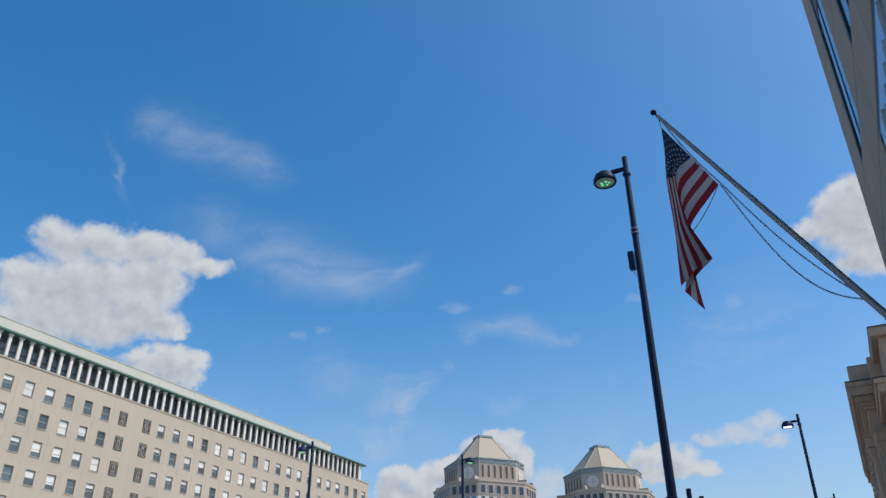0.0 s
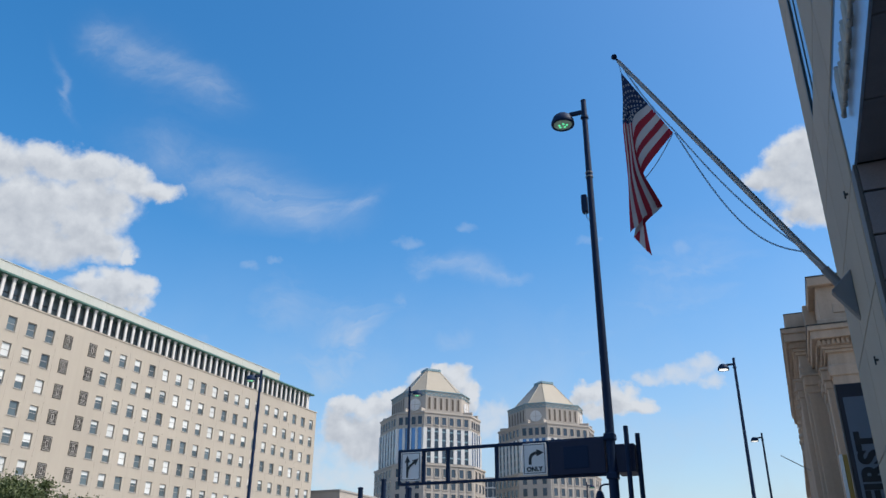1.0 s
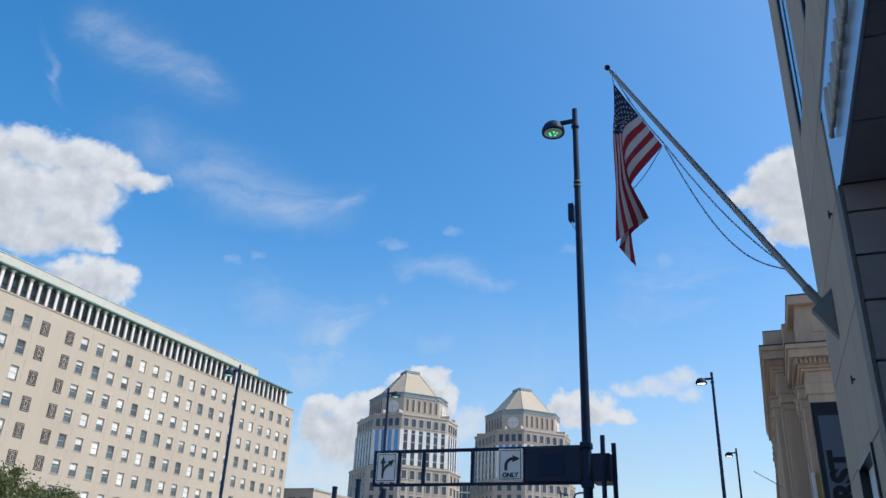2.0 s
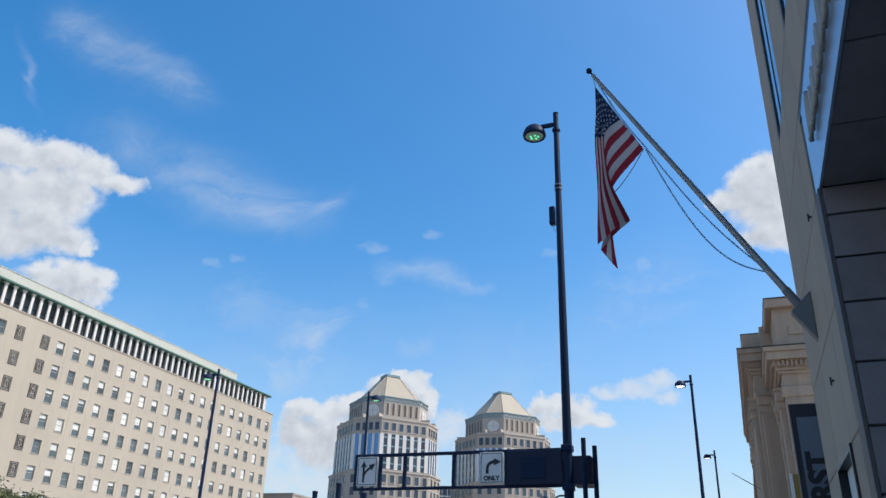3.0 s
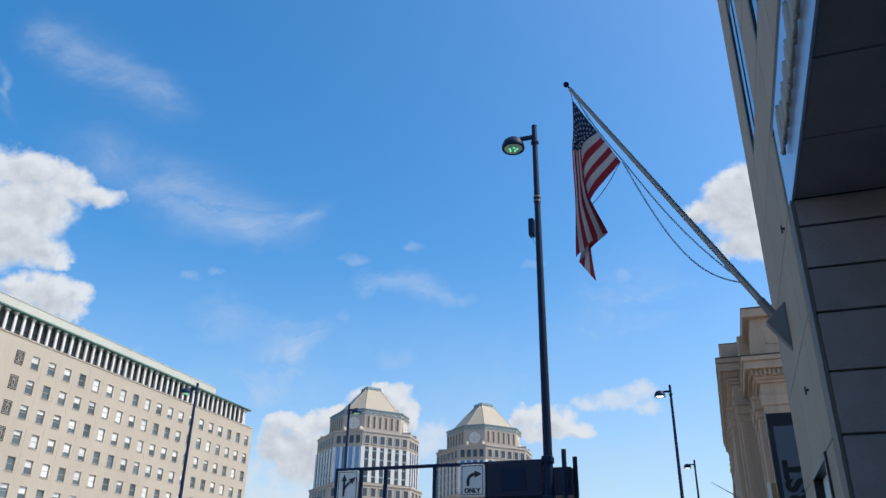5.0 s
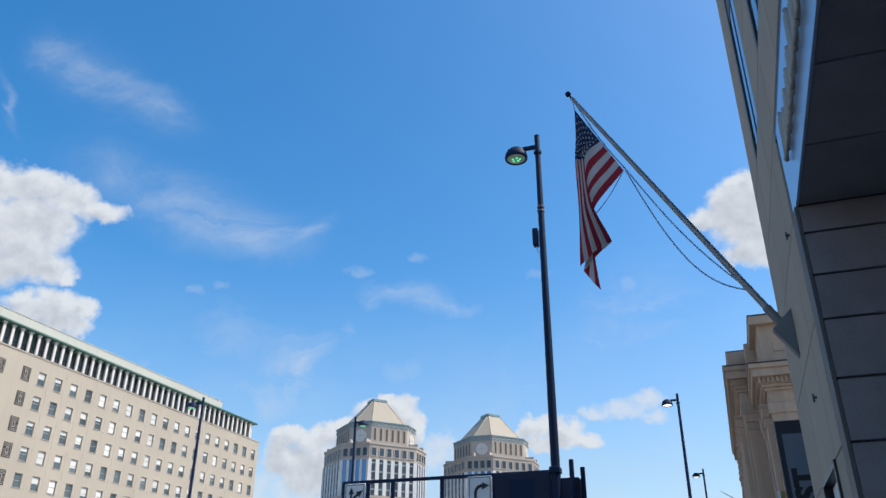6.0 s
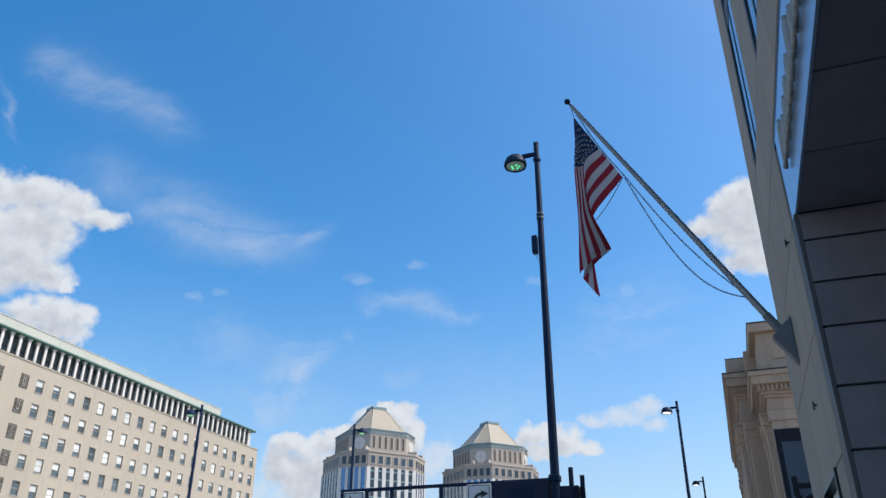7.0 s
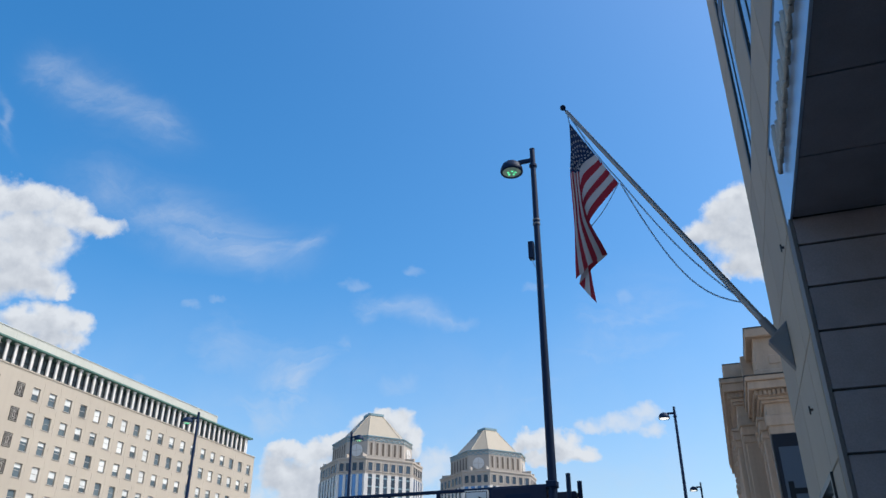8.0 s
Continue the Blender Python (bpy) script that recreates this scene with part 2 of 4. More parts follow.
M_TOWERWHITE = material("white_marble_pier", (0.62, 0.61, 0.585), 0.6, vary=0.05, scale=0.2, fine=2.0)
M_TOWERROOF = material("standing_seam_roof", (0.36, 0.315, 0.24), 0.55, vary=0.07, scale=0.2, fine=2.5, streaks=0.08)
# stone inside the crown slots, the recess shade painted in as dark brown
M_SLOT = material("shaded_slot_stone", (0.10, 0.08, 0.065), 0.85, vary=0.1, scale=0.3)
M_TEAL = material("teal_metal_trim", (0.20, 0.30, 0.33), 0.5, metal=0.2, vary=0.08)
M_BLACK = material("blue_black_painted_steel", (0.008, 0.023, 0.060), 0.55, vary=0.12, scale=2, fine=40, bump=0.05, spec=0.15)
M_PANELBLACK = material("dark_sign_face", (0.017, 0.024, 0.055), 0.5, vary=0.15, scale=3, spec=0.2)
M_SIGNWHITE = material("white_sign_sheet", (0.80, 0.79, 0.77), 0.5, vary=0.04)
M_GALV = material("grey_aluminium_pole", (0.27, 0.28, 0.29), 0.45, metal=0.5, vary=0.06, scale=3, fine=40)
M_BRONZE = material("grey_bracket_paint", (0.17, 0.17, 0.175), 0.55, metal=0.2, vary=0.05)
M_ROPE = material("blue_grey_halyard", (0.34, 0.56, 0.78), 0.9)
M_FACADE = material("grey_limestone_panel", (0.39, 0.305, 0.222), 0.8, vary=0.07, scale=0.9, fine=50, per_piece=0.05, streaks=0.05, bump_dist=0.004)
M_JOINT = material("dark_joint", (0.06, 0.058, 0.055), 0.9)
M_GRANITE = material("dark_polished_granite", (0.27, 0.225, 0.225), 0.55, vary=0.45, scale=2.2, fine=55, per_piece=0.10, bump=0.05, bump_dist=0.002)
M_DARKFRAME = material("black_metal_trim", (0.014, 0.015, 0.018), 0.4, metal=0.3)
M_TRIM = material("grey_metal_trim", (0.115, 0.10, 0.09), 0.6)
M_LETTER = material("bronze_letter", (0.40, 0.36, 0.31), 0.5, metal=0.3, vary=0.1)
M_COURT = material("court_limestone", (0.41, 0.305, 0.222), 0.85, vary=0.24, scale=0.35, fine=6, streaks=0.30, bump_dist=0.02)
M_BANNERBLACK = material("banner_frame_navy", (0.02, 0.022, 0.035), 0.5)
M_BANNERGREY = material("banner_slate_panel", (0.14, 0.17, 0.22), 0.45, vary=0.06)
M_NAVY = material("navy_lettering", (0.006, 0.008, 0.014), 0.5)
M_YELLOW = material("yellow_sign_panel", (0.34, 0.21, 0.04), 0.5, vary=0.05)
M_ASPHALT = material("asphalt", (0.13, 0.125, 0.12), 0.9, vary=0.2, scale=0.4, fine=40)
M_PAVE = material("pavement_concrete", (0.42, 0.40, 0.37), 0.9, vary=0.12, scale=0.6, fine=30)
M_GROUND = material("city_ground", (0.28, 0.265, 0.245), 0.95, vary=0.2, scale=0.05, fine=2)
M_BARK = material("tree_bark", (0.10, 0.075, 0.055), 0.9, vary=0.2, scale=4, fine=30)
M_LEAF = material("tree_leaf", (0.09, 0.11, 0.03), 0.6, vary=0.35, scale=0.8, fine=6, tint=(0.05, 0.075, 0.022), bump=0)
M_RED = material("red_flag_cloth", (0.38, 0.035, 0.055), 0.85, vary=0.08, scale=3, fine=200)
M_FLAGWHITE = material("white_flag_cloth", (0.62, 0.59, 0.59), 0.85, vary=0.06, scale=3, fine=200)
M_BLUE = material("blue_flag_cloth", (0.03, 0.05, 0.11), 0.85, vary=0.1, scale=3, fine=200)
for m in (M_RED, M_FLAGWHITE, M_BLUE):
    nt = m.node_tree
    bsdf = nt.nodes["Principled BSDF"]
    bsdf.inputs["Specular IOR Level"].default_value = 0.15
    glow_through = nt.nodes.new("ShaderNodeBsdfTranslucent")
    nt.links.new(bsdf.inputs["Base Color"].links[0].from_socket, glow_through.inputs["Color"])
    blend = nt.nodes.new("ShaderNodeMixShader")
    blend.inputs[0].default_value = 0.45
    nt.links.new(bsdf.outputs[0], blend.inputs[1])
    nt.links.new(glow_through.outputs[0], blend.inputs[2])
    nt.links.new(blend.outputs[0], nt.nodes["Material Output"].inputs["Surface"])


def glass(name, color, rough=0.04, metal=0.0, vary=0.0):
    """Coated window glass of an unlit room: dark and glossy."""
    m = material(name, color, rough, metal, vary=0.15, scale=0.15, fine=0.6, per_piece=0.35 + vary, bump=0.02, bump_dist=0.02)
    b = m.node_tree.nodes["Principled BSDF"]
    for link in list(b.inputs["Roughness"].links):
        m.node_tree.links.remove(link)
    b.inputs["Roughness"].default_value = rough
    b.inputs["IOR"].default_value = 1.52
    return m


M_GLASS = glass("window_glass", (0.085, 0.115, 0.13))
M_TOWERGLASS = glass("blue_tower_glass", (0.03, 0.05, 0.075), 0.06)
# tower glass again for the chamfers, reflected sky painted into its blue colour
M_CORNERGLASS = glass("blue_glass_sky_reflection", (0.11, 0.21, 0.36), 0.08, 0.55)
M_SIGNGLASS = glass("mirror_sign_fascia", (0.50, 0.55, 0.62), 0.28, 0.6)
M_LENS = glass("lamp_lens", (0.34, 0.52, 0.40), 0.12)
# glow imitates daylight mirrored in the lens, not a lit lamp
M_LENSGLARE = material("daylit_lamp_lens", (0.8, 0.8, 0.76), 0.3, vary=0.05)
M_LENSGLARE.node_tree.nodes["Principled BSDF"].inputs["Emission Color"].default_value = (1.0, 0.97, 0.9, 1)
M_LENSGLARE.node_tree.nodes["Principled BSDF"].inputs["Emission Strength"].default_value = 1.1
# reflected green glints of the lens, imitated by small balls that glow
M_GREENGLINT = material("green_lens_glint", (0.12, 0.75, 0.40), 0.3)
M_GREENGLINT.node_tree.nodes["Principled BSDF"].inputs["Emission Color"].default_value = (0.15, 1.0, 0.45, 1)
M_GREENGLINT.node_tree.nodes["Principled BSDF"].inputs["Emission Strength"].default_value = 0.7


# ---- building helpers ----
def mesh_of(bm, mat, name, smooth=False):
    bmesh.ops.recalc_face_normals(bm, faces=bm.faces)
    me = bpy.data.meshes.new(name)
    bm.to_mesh(me)
    bm.free()
    for mm in (mat if isinstance(mat, (list, tuple)) else [mat]):
        me.materials.append(mm)
    if smooth:
        me.shade_smooth()
    return me


def part(name, bm, mat, parent=None, label="", smooth=False):
    ob = new(name, mesh_of(bm, mat, name, smooth))
    if parent is not None:
        ob.parent = parent
    if label:
        tagged(ob, label)
    return ob


def shared(name, me, parent, m):
    ob = new(name, me)
    ob.parent = parent
    ob.matrix_basis = m
    return ob


def thing(name, m, label, category, group="", kind=""):
    ob = new(name)
    ob.empty_display_size = 0.2
    ob.matrix_world = m
    return tagged(ob, label, category, group, kind)


def box(bm, x0, y0, z0, x1, y1, z1):
    c = Matrix.Translation(((x0 + x1) / 2, (y0 + y1) / 2, (z0 + z1) / 2)) @ Matrix.Diagonal((abs(x1 - x0), abs(y1 - y0), abs(z1 - z0), 1))
    return bmesh.ops.create_cube(bm, size=1.0, matrix=c)["verts"]


def boxes(*cells):
    bm = bmesh.new()
    for c in cells:
        box(bm, *c)
    return bm


def bevel(bm, w, seg=1):
    bmesh.ops.bevel(bm, geom=list(bm.edges), offset=w, segments=seg, affect="EDGES", profile=0.5)
    return bm


def rod(bm, a, b, r0, r1=None, seg=12):
    """A straight tapered rod from a to b."""
    a, b = Vector(a), Vector(b)
    d = b - a
    m = Matrix.Translation((a + b) / 2) @ d.to_track_quat("Z", "Y").to_matrix().to_4x4()
    bmesh.ops.create_cone(bm, cap_ends=True, segments=seg, radius1=r0, radius2=r0 if r1 is None else r1, depth=d.length, matrix=m)
    return bm


def lathe(bm, profile, seg=24, m=Matrix()):
    """A turned form from (radius, height) pairs, closed where the radius is 0."""
    rings = []
    for r, z in profile:
        if r < 1e-6:
            rings.append([bm.verts.new(m @ Vector((0, 0, z)))])
        else:
            rings.append([bm.verts.new(m @ Vector((r * math.cos(2 * math.pi * i / seg), r * math.sin(2 * math.pi * i / seg), z))) for i in range(seg)])
    for a, b in zip(rings, rings[1:]):
        for i in range(seg):
            j = (i + 1) % seg
            q = [a[i % len(a)], a[j % len(a)], b[j % len(b)], b[i % len(b)]]
            q = list(dict.fromkeys(q))
            if len(q) > 2:
                bm.faces.new(q)
    return bm


def tube(points, r, seg=6):
    """A bent rod through the points."""
    bm = bmesh.new()
    rings = []
    pts = [Vector(p) for p in points]
    for i, p in enumerate(pts):
        d = pts[min(i + 1, len(pts) - 1)] - pts[max(i - 1, 0)]
        across = d.cross(Vector((0, 1, 0)) if abs(d.normalized().y) < 0.9 else Vector((1, 0, 0))).normalized()
        other = d.cross(across).normalized()
        rings.append([bm.verts.new(p + across * (r * math.cos(2 * math.pi * k / seg)) + other * (r * math.sin(2 * math.pi * k / seg))) for k in range(seg)])
    for a, b in zip(rings, rings[1:]):
        for k in range(seg):
            bm.faces.new([a[k], a[(k + 1) % seg], b[(k + 1) % seg], b[k]])
    bm.faces.new(rings[0][::-1])
    bm.faces.new(rings[-1])
    return bm


def wall_with_holes(us, vs, holes, depth):
    """A wall in the plane w = 0 over the grid us x vs, with openings that go in to -depth. Vertices (u, v, w)."""
    bm = bmesh.new()
    grid = {}

    def at(i, j, w):
        k = (i, j, w)
        if k not in grid:
            grid[k] = bm.verts.new((us[i], vs[j], w))
        return grid[k]
    for i in range(len(us) - 1):
        for j in range(len(vs) - 1):
            if (i, j) not in holes:
                bm.faces.new([at(i, j, 0), at(i + 1, j, 0), at(i + 1, j + 1, 0), at(i, j + 1, 0)])
            else:
                c = [(i, j), (i + 1, j), (i + 1, j + 1), (i, j + 1)]
                for k in range(4):
                    p, q = c[k], c[(k + 1) % 4]
                    bm.faces.new([at(*p, 0), at(*q, 0), at(*q, -depth), at(*p, -depth)])
    return bm


# ---- ground ----
tagged(part("ground", boxes((-2500, -2500, -1.0, 2500, 2500, -0.16)), M_GROUND), "grey city ground reaching the horizon", "ground", kind="structure")
tagged(part("road", boxes((-25, -200, -0.5, -5.2, 600, -0.14)), M_ASPHALT), "dark asphalt street between the kerbs", "road", kind="structure")
tagged(part("pavement", boxes((-5.2, -60, -0.5, 1.2, 40, 0.0)), M_PAVE), "grey concrete pavement beside the street", "pavement", kind="structure")
tagged(part("pavement_far", boxes((-60, -60, -0.5, -25, 240, 0.0)), M_PAVE), "grey concrete pavement across the street", "pavement", kind="structure")
tagged(part("pavement_court", boxes((-5.2, 52, -0.5, 30, 240, 0.0)), M_PAVE), "grey concrete pavement by the courthouse", "pavement", kind="structure")

# ---- federal office building across the street ----
FED_X, FED_Y0, FED_Y1, FED_TOP = -99.0, 38.0, 151.9, 39.7
fed = thing("federal_office_building", pose(FED_X, FED_Y0, -0.16), "pale limestone office block with small windows and a white rooftop colonnade", "building")
FLOORS = [36.45 - 3.83 * k for k in range(9)]
WIN_W, WIN_H = 1.45, 2.05
WIN_Y = [89.42 + 3.364 * k for k in range(19)] + [78.15 - 3.3 * k for k in range(12)]
GRILLE_Y = [81.47, 86.28]


def fed_front():
    us = sorted({0.0, FED_Y1 - FED_Y0} | {y - FED_Y0 + s * WIN_W / 2 for y in WIN_Y for s in (-1, 1)})
    vs = sorted({0.0, FED_TOP} | {z + s * WIN_H / 2 + 0.16 for z in FLOORS for s in (-1, 1)})
    holes = set()
    for y in WIN_Y:
        i = min(range(len(us)), key=lambda k: abs(us[k] - (y - FED_Y0 - WIN_W / 2)))
        for z in FLOORS:
            j = min(range(len(vs)), key=lambda k: abs(vs[k] - (z + 0.16 - WIN_H / 2)))
            holes.add((i, j))
    bm = wall_with_holes(us, vs, holes, 0.28)
    for v in bm.verts:
        v.co = Vector((v.co.z, v.co.x, v.co.y))
    return bm


part("wall", fed_front(), M_LIME, fed)
L = FED_Y1 - FED_Y0
part("side_wall", boxes((-60, 0, 0, -0.3, 0.4, FED_TOP), (-60, L - 0.4, 0, -0.3, L, FED_TOP), (-60, 0, 0, -59.6, L, FED_TOP)), M_LIME, fed)
part("roof_deck", boxes((-60, 0.1, FED_TOP - 0.5, -0.35, L - 0.1, FED_TOP - 0.05)), M_LIME, fed)
part("ledge", bevel(boxes((-0.4, -0.15, FED_TOP - 0.08, 0.12, L + 0.12, FED_TOP + 0.14)), 0.03), M_LIME, fed)
# pilaster strips: faint raised bands between the window columns
ys = sorted(WIN_Y)
for y in ys:
    if y + 1.7 < FED_Y1 - 1:
        part("pilaster_strip", boxes((-0.001, y - FED_Y0 + 1.35, 0, 0.014, y - FED_Y0 + 2.0, FED_TOP - 0.9)), M_LIME, fed)

# windows: frame, pane, sill and a blind drawn to different heights
frame_me = mesh_of(boxes((-0.27, -WIN_W / 2, -WIN_H / 2, -0.2, -WIN_W / 2 + 0.08, WIN_H / 2), (-0.27, WIN_W / 2 - 0.08, -WIN_H / 2, -0.2, WIN_W / 2, WIN_H / 2),
                         (-0.27, -WIN_W / 2 + 0.08, -WIN_H / 2, -0.2, WIN_W / 2 - 0.08, -WIN_H / 2 + 0.08), (-0.27, -WIN_W / 2 + 0.08, WIN_H / 2 - 0.08, -0.2, WIN_W / 2 - 0.08, WIN_H / 2),
                         (-0.265, -WIN_W / 2 + 0.08, -0.04, -0.21, WIN_W / 2 - 0.08, 0.04)), M_FRAME, "window_frame")
pane_me = mesh_of(boxes((-0.26, -WIN_W / 2 + 0.08, -WIN_H / 2 + 0.08, -0.245, WIN_W / 2 - 0.08, WIN_H / 2 - 0.08)), M_GLASS, "pane")
sill_me = mesh_of(boxes((-0.2, -WIN_W / 2 - 0.1, -WIN_H / 2 - 0.12, 0.09, WIN_W / 2 + 0.1, -WIN_H / 2 + 0.002)), M_SILL, "sill")
blind_me = [mesh_of(boxes((-0.243, -WIN_W / 2 + 0.085, WIN_H / 2 - 0.08 - h, -0.236, WIN_W / 2 - 0.085, WIN_H / 2 - 0.09)), M_BLIND, "blind") for h in (0.55, 0.9, 1.25, 1.8)]
rng = random.Random(7)
for y in WIN_Y:
    for z in FLOORS:
        if z < 9 and y < 100:
            continue
        w = shared("window", frame_me, fed, Matrix.Translation((0, y - FED_Y0, z + 0.16)))
        shared("pane", pane_me, w, Matrix())
        shared("sill", sill_me, w, Matrix())
        if rng.random() < 0.7:
            shared("blind", rng.choice(blind_me), w, Matrix())

# dark carved grilles in two columns
gr = []
for k, (a, c) in enumerate(((1.0, 1.4), (0.74, 1.1), (0.5, 0.82))):
    t = 0.14
    gr += [(0.0, -a, -c, 0.05, -a + t, c), (0.0, a - t, -c, 0.05, a, c), (0.0, -a + t, -c, 0.05, a - t, -c + t), (0.0, -a + t, c - t, 0.05, a - t, c)]
gr.append((0.0, -0.14, -0.45, 0.05, 0.14, 0.45))
grille_me = mesh_of(boxes(*gr), M_GRILLE, "grille")
inner_me = mesh_of(boxes((-0.02, -0.98, -1.38, 0.02, 0.98, 1.38)), M_SILL, "grille_back")
for y in GRILLE_Y:
    for z in FLOORS[:8]:
        g = shared("grille", grille_me, fed, pose(0.01, y - FED_Y0, z + 0.16) @ Matrix.Diagonal((1, 0.76, 0.76, 1)))
        shared("backing", inner_me, g, Matrix())

# colonnade storey, set back a little, under the projecting roof
COL_H = 3.2
part("colonnade_wall", boxes((-3.0, 2, FED_TOP + 0.1, -1.6, L - 3.6, FED_TOP + COL_H + 0.3)), M_GLASS, fed, "dark recessed glazing behind the columns")
col = bmesh.new()
box(col, -0.26, -0.25, 0.2, 0.05, 0.25, COL_H)
col_me = mesh_of(bevel(col, 0.05), M_WHITE, "column")
cap_me = mesh_of(boxes((-0.32, -0.36, COL_H, 0.1, 0.36, COL_H + 0.26)), M_WHITE, "capital")
mull_me = mesh_of(boxes((-1.6, -0.06, 0.2, -1.5, 0.06, COL_H + 0.2), (-1.6, -0.85, 1.5, -1.52, 0.85, 1.62)), M_DARKFRAME, "mullion")
y = L - 4.1
while y > 4:
    c = shared("column", col_me, fed, Matrix.Translation((0, y, FED_TOP)))
    shared("capital", cap_me, c, Matrix())
    shared("mullion", mull_me, fed, Matrix.Translation((0, y - 0.84, FED_TOP)))
    y -= 1.682
part("colonnade_end", boxes((-3.0, L - 3.55, FED_TOP + 0.1, -0.12, L - 3.2, FED_TOP + COL_H + 0.3)), M_WHITE, fed)
part("roof_slab", bevel(boxes((-40, 1.0, FED_TOP + 3.42, 0.56, L - 2.1, FED_TOP + 3.72)), 0.03), M_COPPER, fed, "green copper roof edge")
PH = boxes((-40, 3.0, FED_TOP + 3.7, 0.35, 135.9 - FED_Y0 + 0.0, FED_TOP + 5.15))
part("penthouse", PH, M_ROOFWHITE, fed, "pale panelled parapet on the roof")
cop = boxes((-0.6, 2.9, FED_TOP + 5.13, 0.42, 135.9 - FED_Y0 + 0.08, FED_TOP + 5.24))
part("coping", cop, M_ROOFWHITE, fed)
for k in range(24):
    part("panel_seam", boxes((0.35, 5 + 4.0 * k, FED_TOP + 3.7, 0.37, 5.06 + 4.0 * k, FED_TOP + 5.13)), M_ROOFWHITE, fed)

# ---- twin towers ----
def octagon(main, cham):
    """Corner points of a square with cut corners: main side and cut side lengths."""
    h, s = main / 2, main / 2 + cham * 0.70711
    return [(h, -s), (s, -h), (s, h), (h, s), (-h, s), (-s, h), (-s, -h), (-h, -s)]


def prism(bm, pts, z0, z1, pts1=None):
    a = [bm.verts.new((x, y, z0)) for x, y in pts]
    b = [bm.verts.new((x, y, z1)) for x, y in (pts1 or pts)]
    n = len(a)
    for i in range(n):
        bm.faces.new([a[i], a[(i + 1) % n], b[(i + 1) % n], b[i]])
    bm.faces.new(a[::-1])
    bm.faces.new(b)
    return bm


def sides(pts):
    """Middle, inward turn, and length of each side."""
    for i in range(len(pts)):
        p, q = Vector(pts[i]), Vector(pts[(i + 1) % len(pts)])
        d = q - p
        yield i, (p + q) / 2, math.atan2(d.y, d.x), d.length


def office_tower(label):
    t = thing("octagonal_office_tower", Matrix(), label, "tower", "twin towers")
    low, mid, up = octagon(17.4, 11.0), octagon(16.4, 9.8), octagon(13.0, 7.6)
    part("lower_shaft", prism(bmesh.new(), low, 0, 39.0), M_TOWER, t)
    part("middle_shaft", prism(bmesh.new(), mid, 39.0, 55.7), M_TOWER, t)
    part("crown", prism(bmesh.new(), up, 55.7, 62.9), M_TOWER, t)
    part("lower_parapet", prism(prism(bmesh.new(), octagon(17.7, 11.15), 38.6, 39.2), octagon(16.7, 9.95), 55.3, 55.9), M_TOWER, t)
    part("gutter", prism(bmesh.new(), octagon(13.1, 7.65), 61.85, 63.5), M_TEAL, t, "teal metal eaves band")
    part("gutter_lip", prism(bmesh.new(), octagon(13.3, 7.85), 63.3, 63.62), M_TEAL, t)
    r0, r1 = octagon(12.0, 6.5), octagon(4.5, 0.5)
    roof = part("roof", prism(bmesh.new(), r0, 63.5, 72.9, r1), M_TOWERROOF, t, "pale ribbed hipped metal roof")
    part("roof_cap", prism(bmesh.new(), octagon(4.7, 0.7), 72.9, 73.7), M_TEAL, roof)
    ribs = bmesh.new()
    for i in range(8):
        a0, a1 = Vector((*r0[i], 63.5)), Vector((*r1[i], 72.9))
        rod(ribs, a0, a1, 0.14, seg=4)
    part("hip_rib", ribs, M_TOWERROOF, roof)

    for i, c, ang, ln in sides(octagon(13.1, 7.65)):
        bm = bmesh.new()
        n = 7 if i % 2 else 4
        for k in range(n):
            x0, x1 = (k / n - 0.5) * ln, ((k + 1) / n - 0.5) * ln
            rod(bm, (x0, -0.06, 61.95), (x1, -0.06, 63.25), 0.10, seg=4)
            rod(bm, (x1, -0.07, 61.95), (x0, -0.07, 63.25), 0.10, seg=4)
        shared("eaves_lattice", mesh_of(bm, M_TOWER, "eaves_lattice"), t, Matrix.Translation((c.x, c.y, 0)) @ Matrix.Rotation(ang, 4, "Z"))

    def slab(w, z0, z1, d):
        return boxes((-w / 2, -d, z0, w / 2, 0.06, z1))
    pier_m = mesh_of(slab(1.25, 39.6, 50.6, 0.22), M_TOWERWHITE, "pier")
    strip_m = mesh_of(slab(1.5, 39.6, 50.6, 0.04), M_TOWERGLASS, "window_strip")
    corner_pier_m = mesh_of(slab(0.85, 39.6, 50.6, 0.22), M_TOWERWHITE, "pier")
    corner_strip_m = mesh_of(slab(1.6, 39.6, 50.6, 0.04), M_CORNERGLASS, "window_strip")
    span_m = mesh_of(slab(1.5, 0.0, 0.4, 0.08), M_TEAL, "spandrel")
    win_m = mesh_of(slab(1.45, 0.0, 2.5, 0.05), M_TOWERGLASS, "window")
    surround_m = mesh_of(boxes((-1.0, -0.18, -0.3, -0.74, 0.05, 2.8), (0.74, -0.18, -0.3, 1.0, 0.05, 2.8), (-0.74, -0.18, 2.5, 0.74, 0.05, 2.8), (-0.74, -0.22, -0.3, 0.74, 0.05, 0.0)), M_TOWER, "window_frame")
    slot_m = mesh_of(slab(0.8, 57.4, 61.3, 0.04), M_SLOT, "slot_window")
    slotpier_m = mesh_of(boxes((-0.65, -0.14, 57.1, -0.4, 0.05, 61.6), (0.4, -0.14, 57.1, 0.65, 0.05, 61.6), (-0.4, -0.14, 61.3, 0.4, 0.05, 61.6)), M_TOWER, "slot_frame")
    pier2_m = mesh_of(bevel(boxes((-0.45, -3.3, 52.0, 0.45, 0.3, 57.3)), 0.06), M_TOWER, "corner_pier")
    disc = bmesh.new()
    rod(disc, (0, 0.05, 58.9), (0, -0.3, 58.9), 2.0, seg=32)
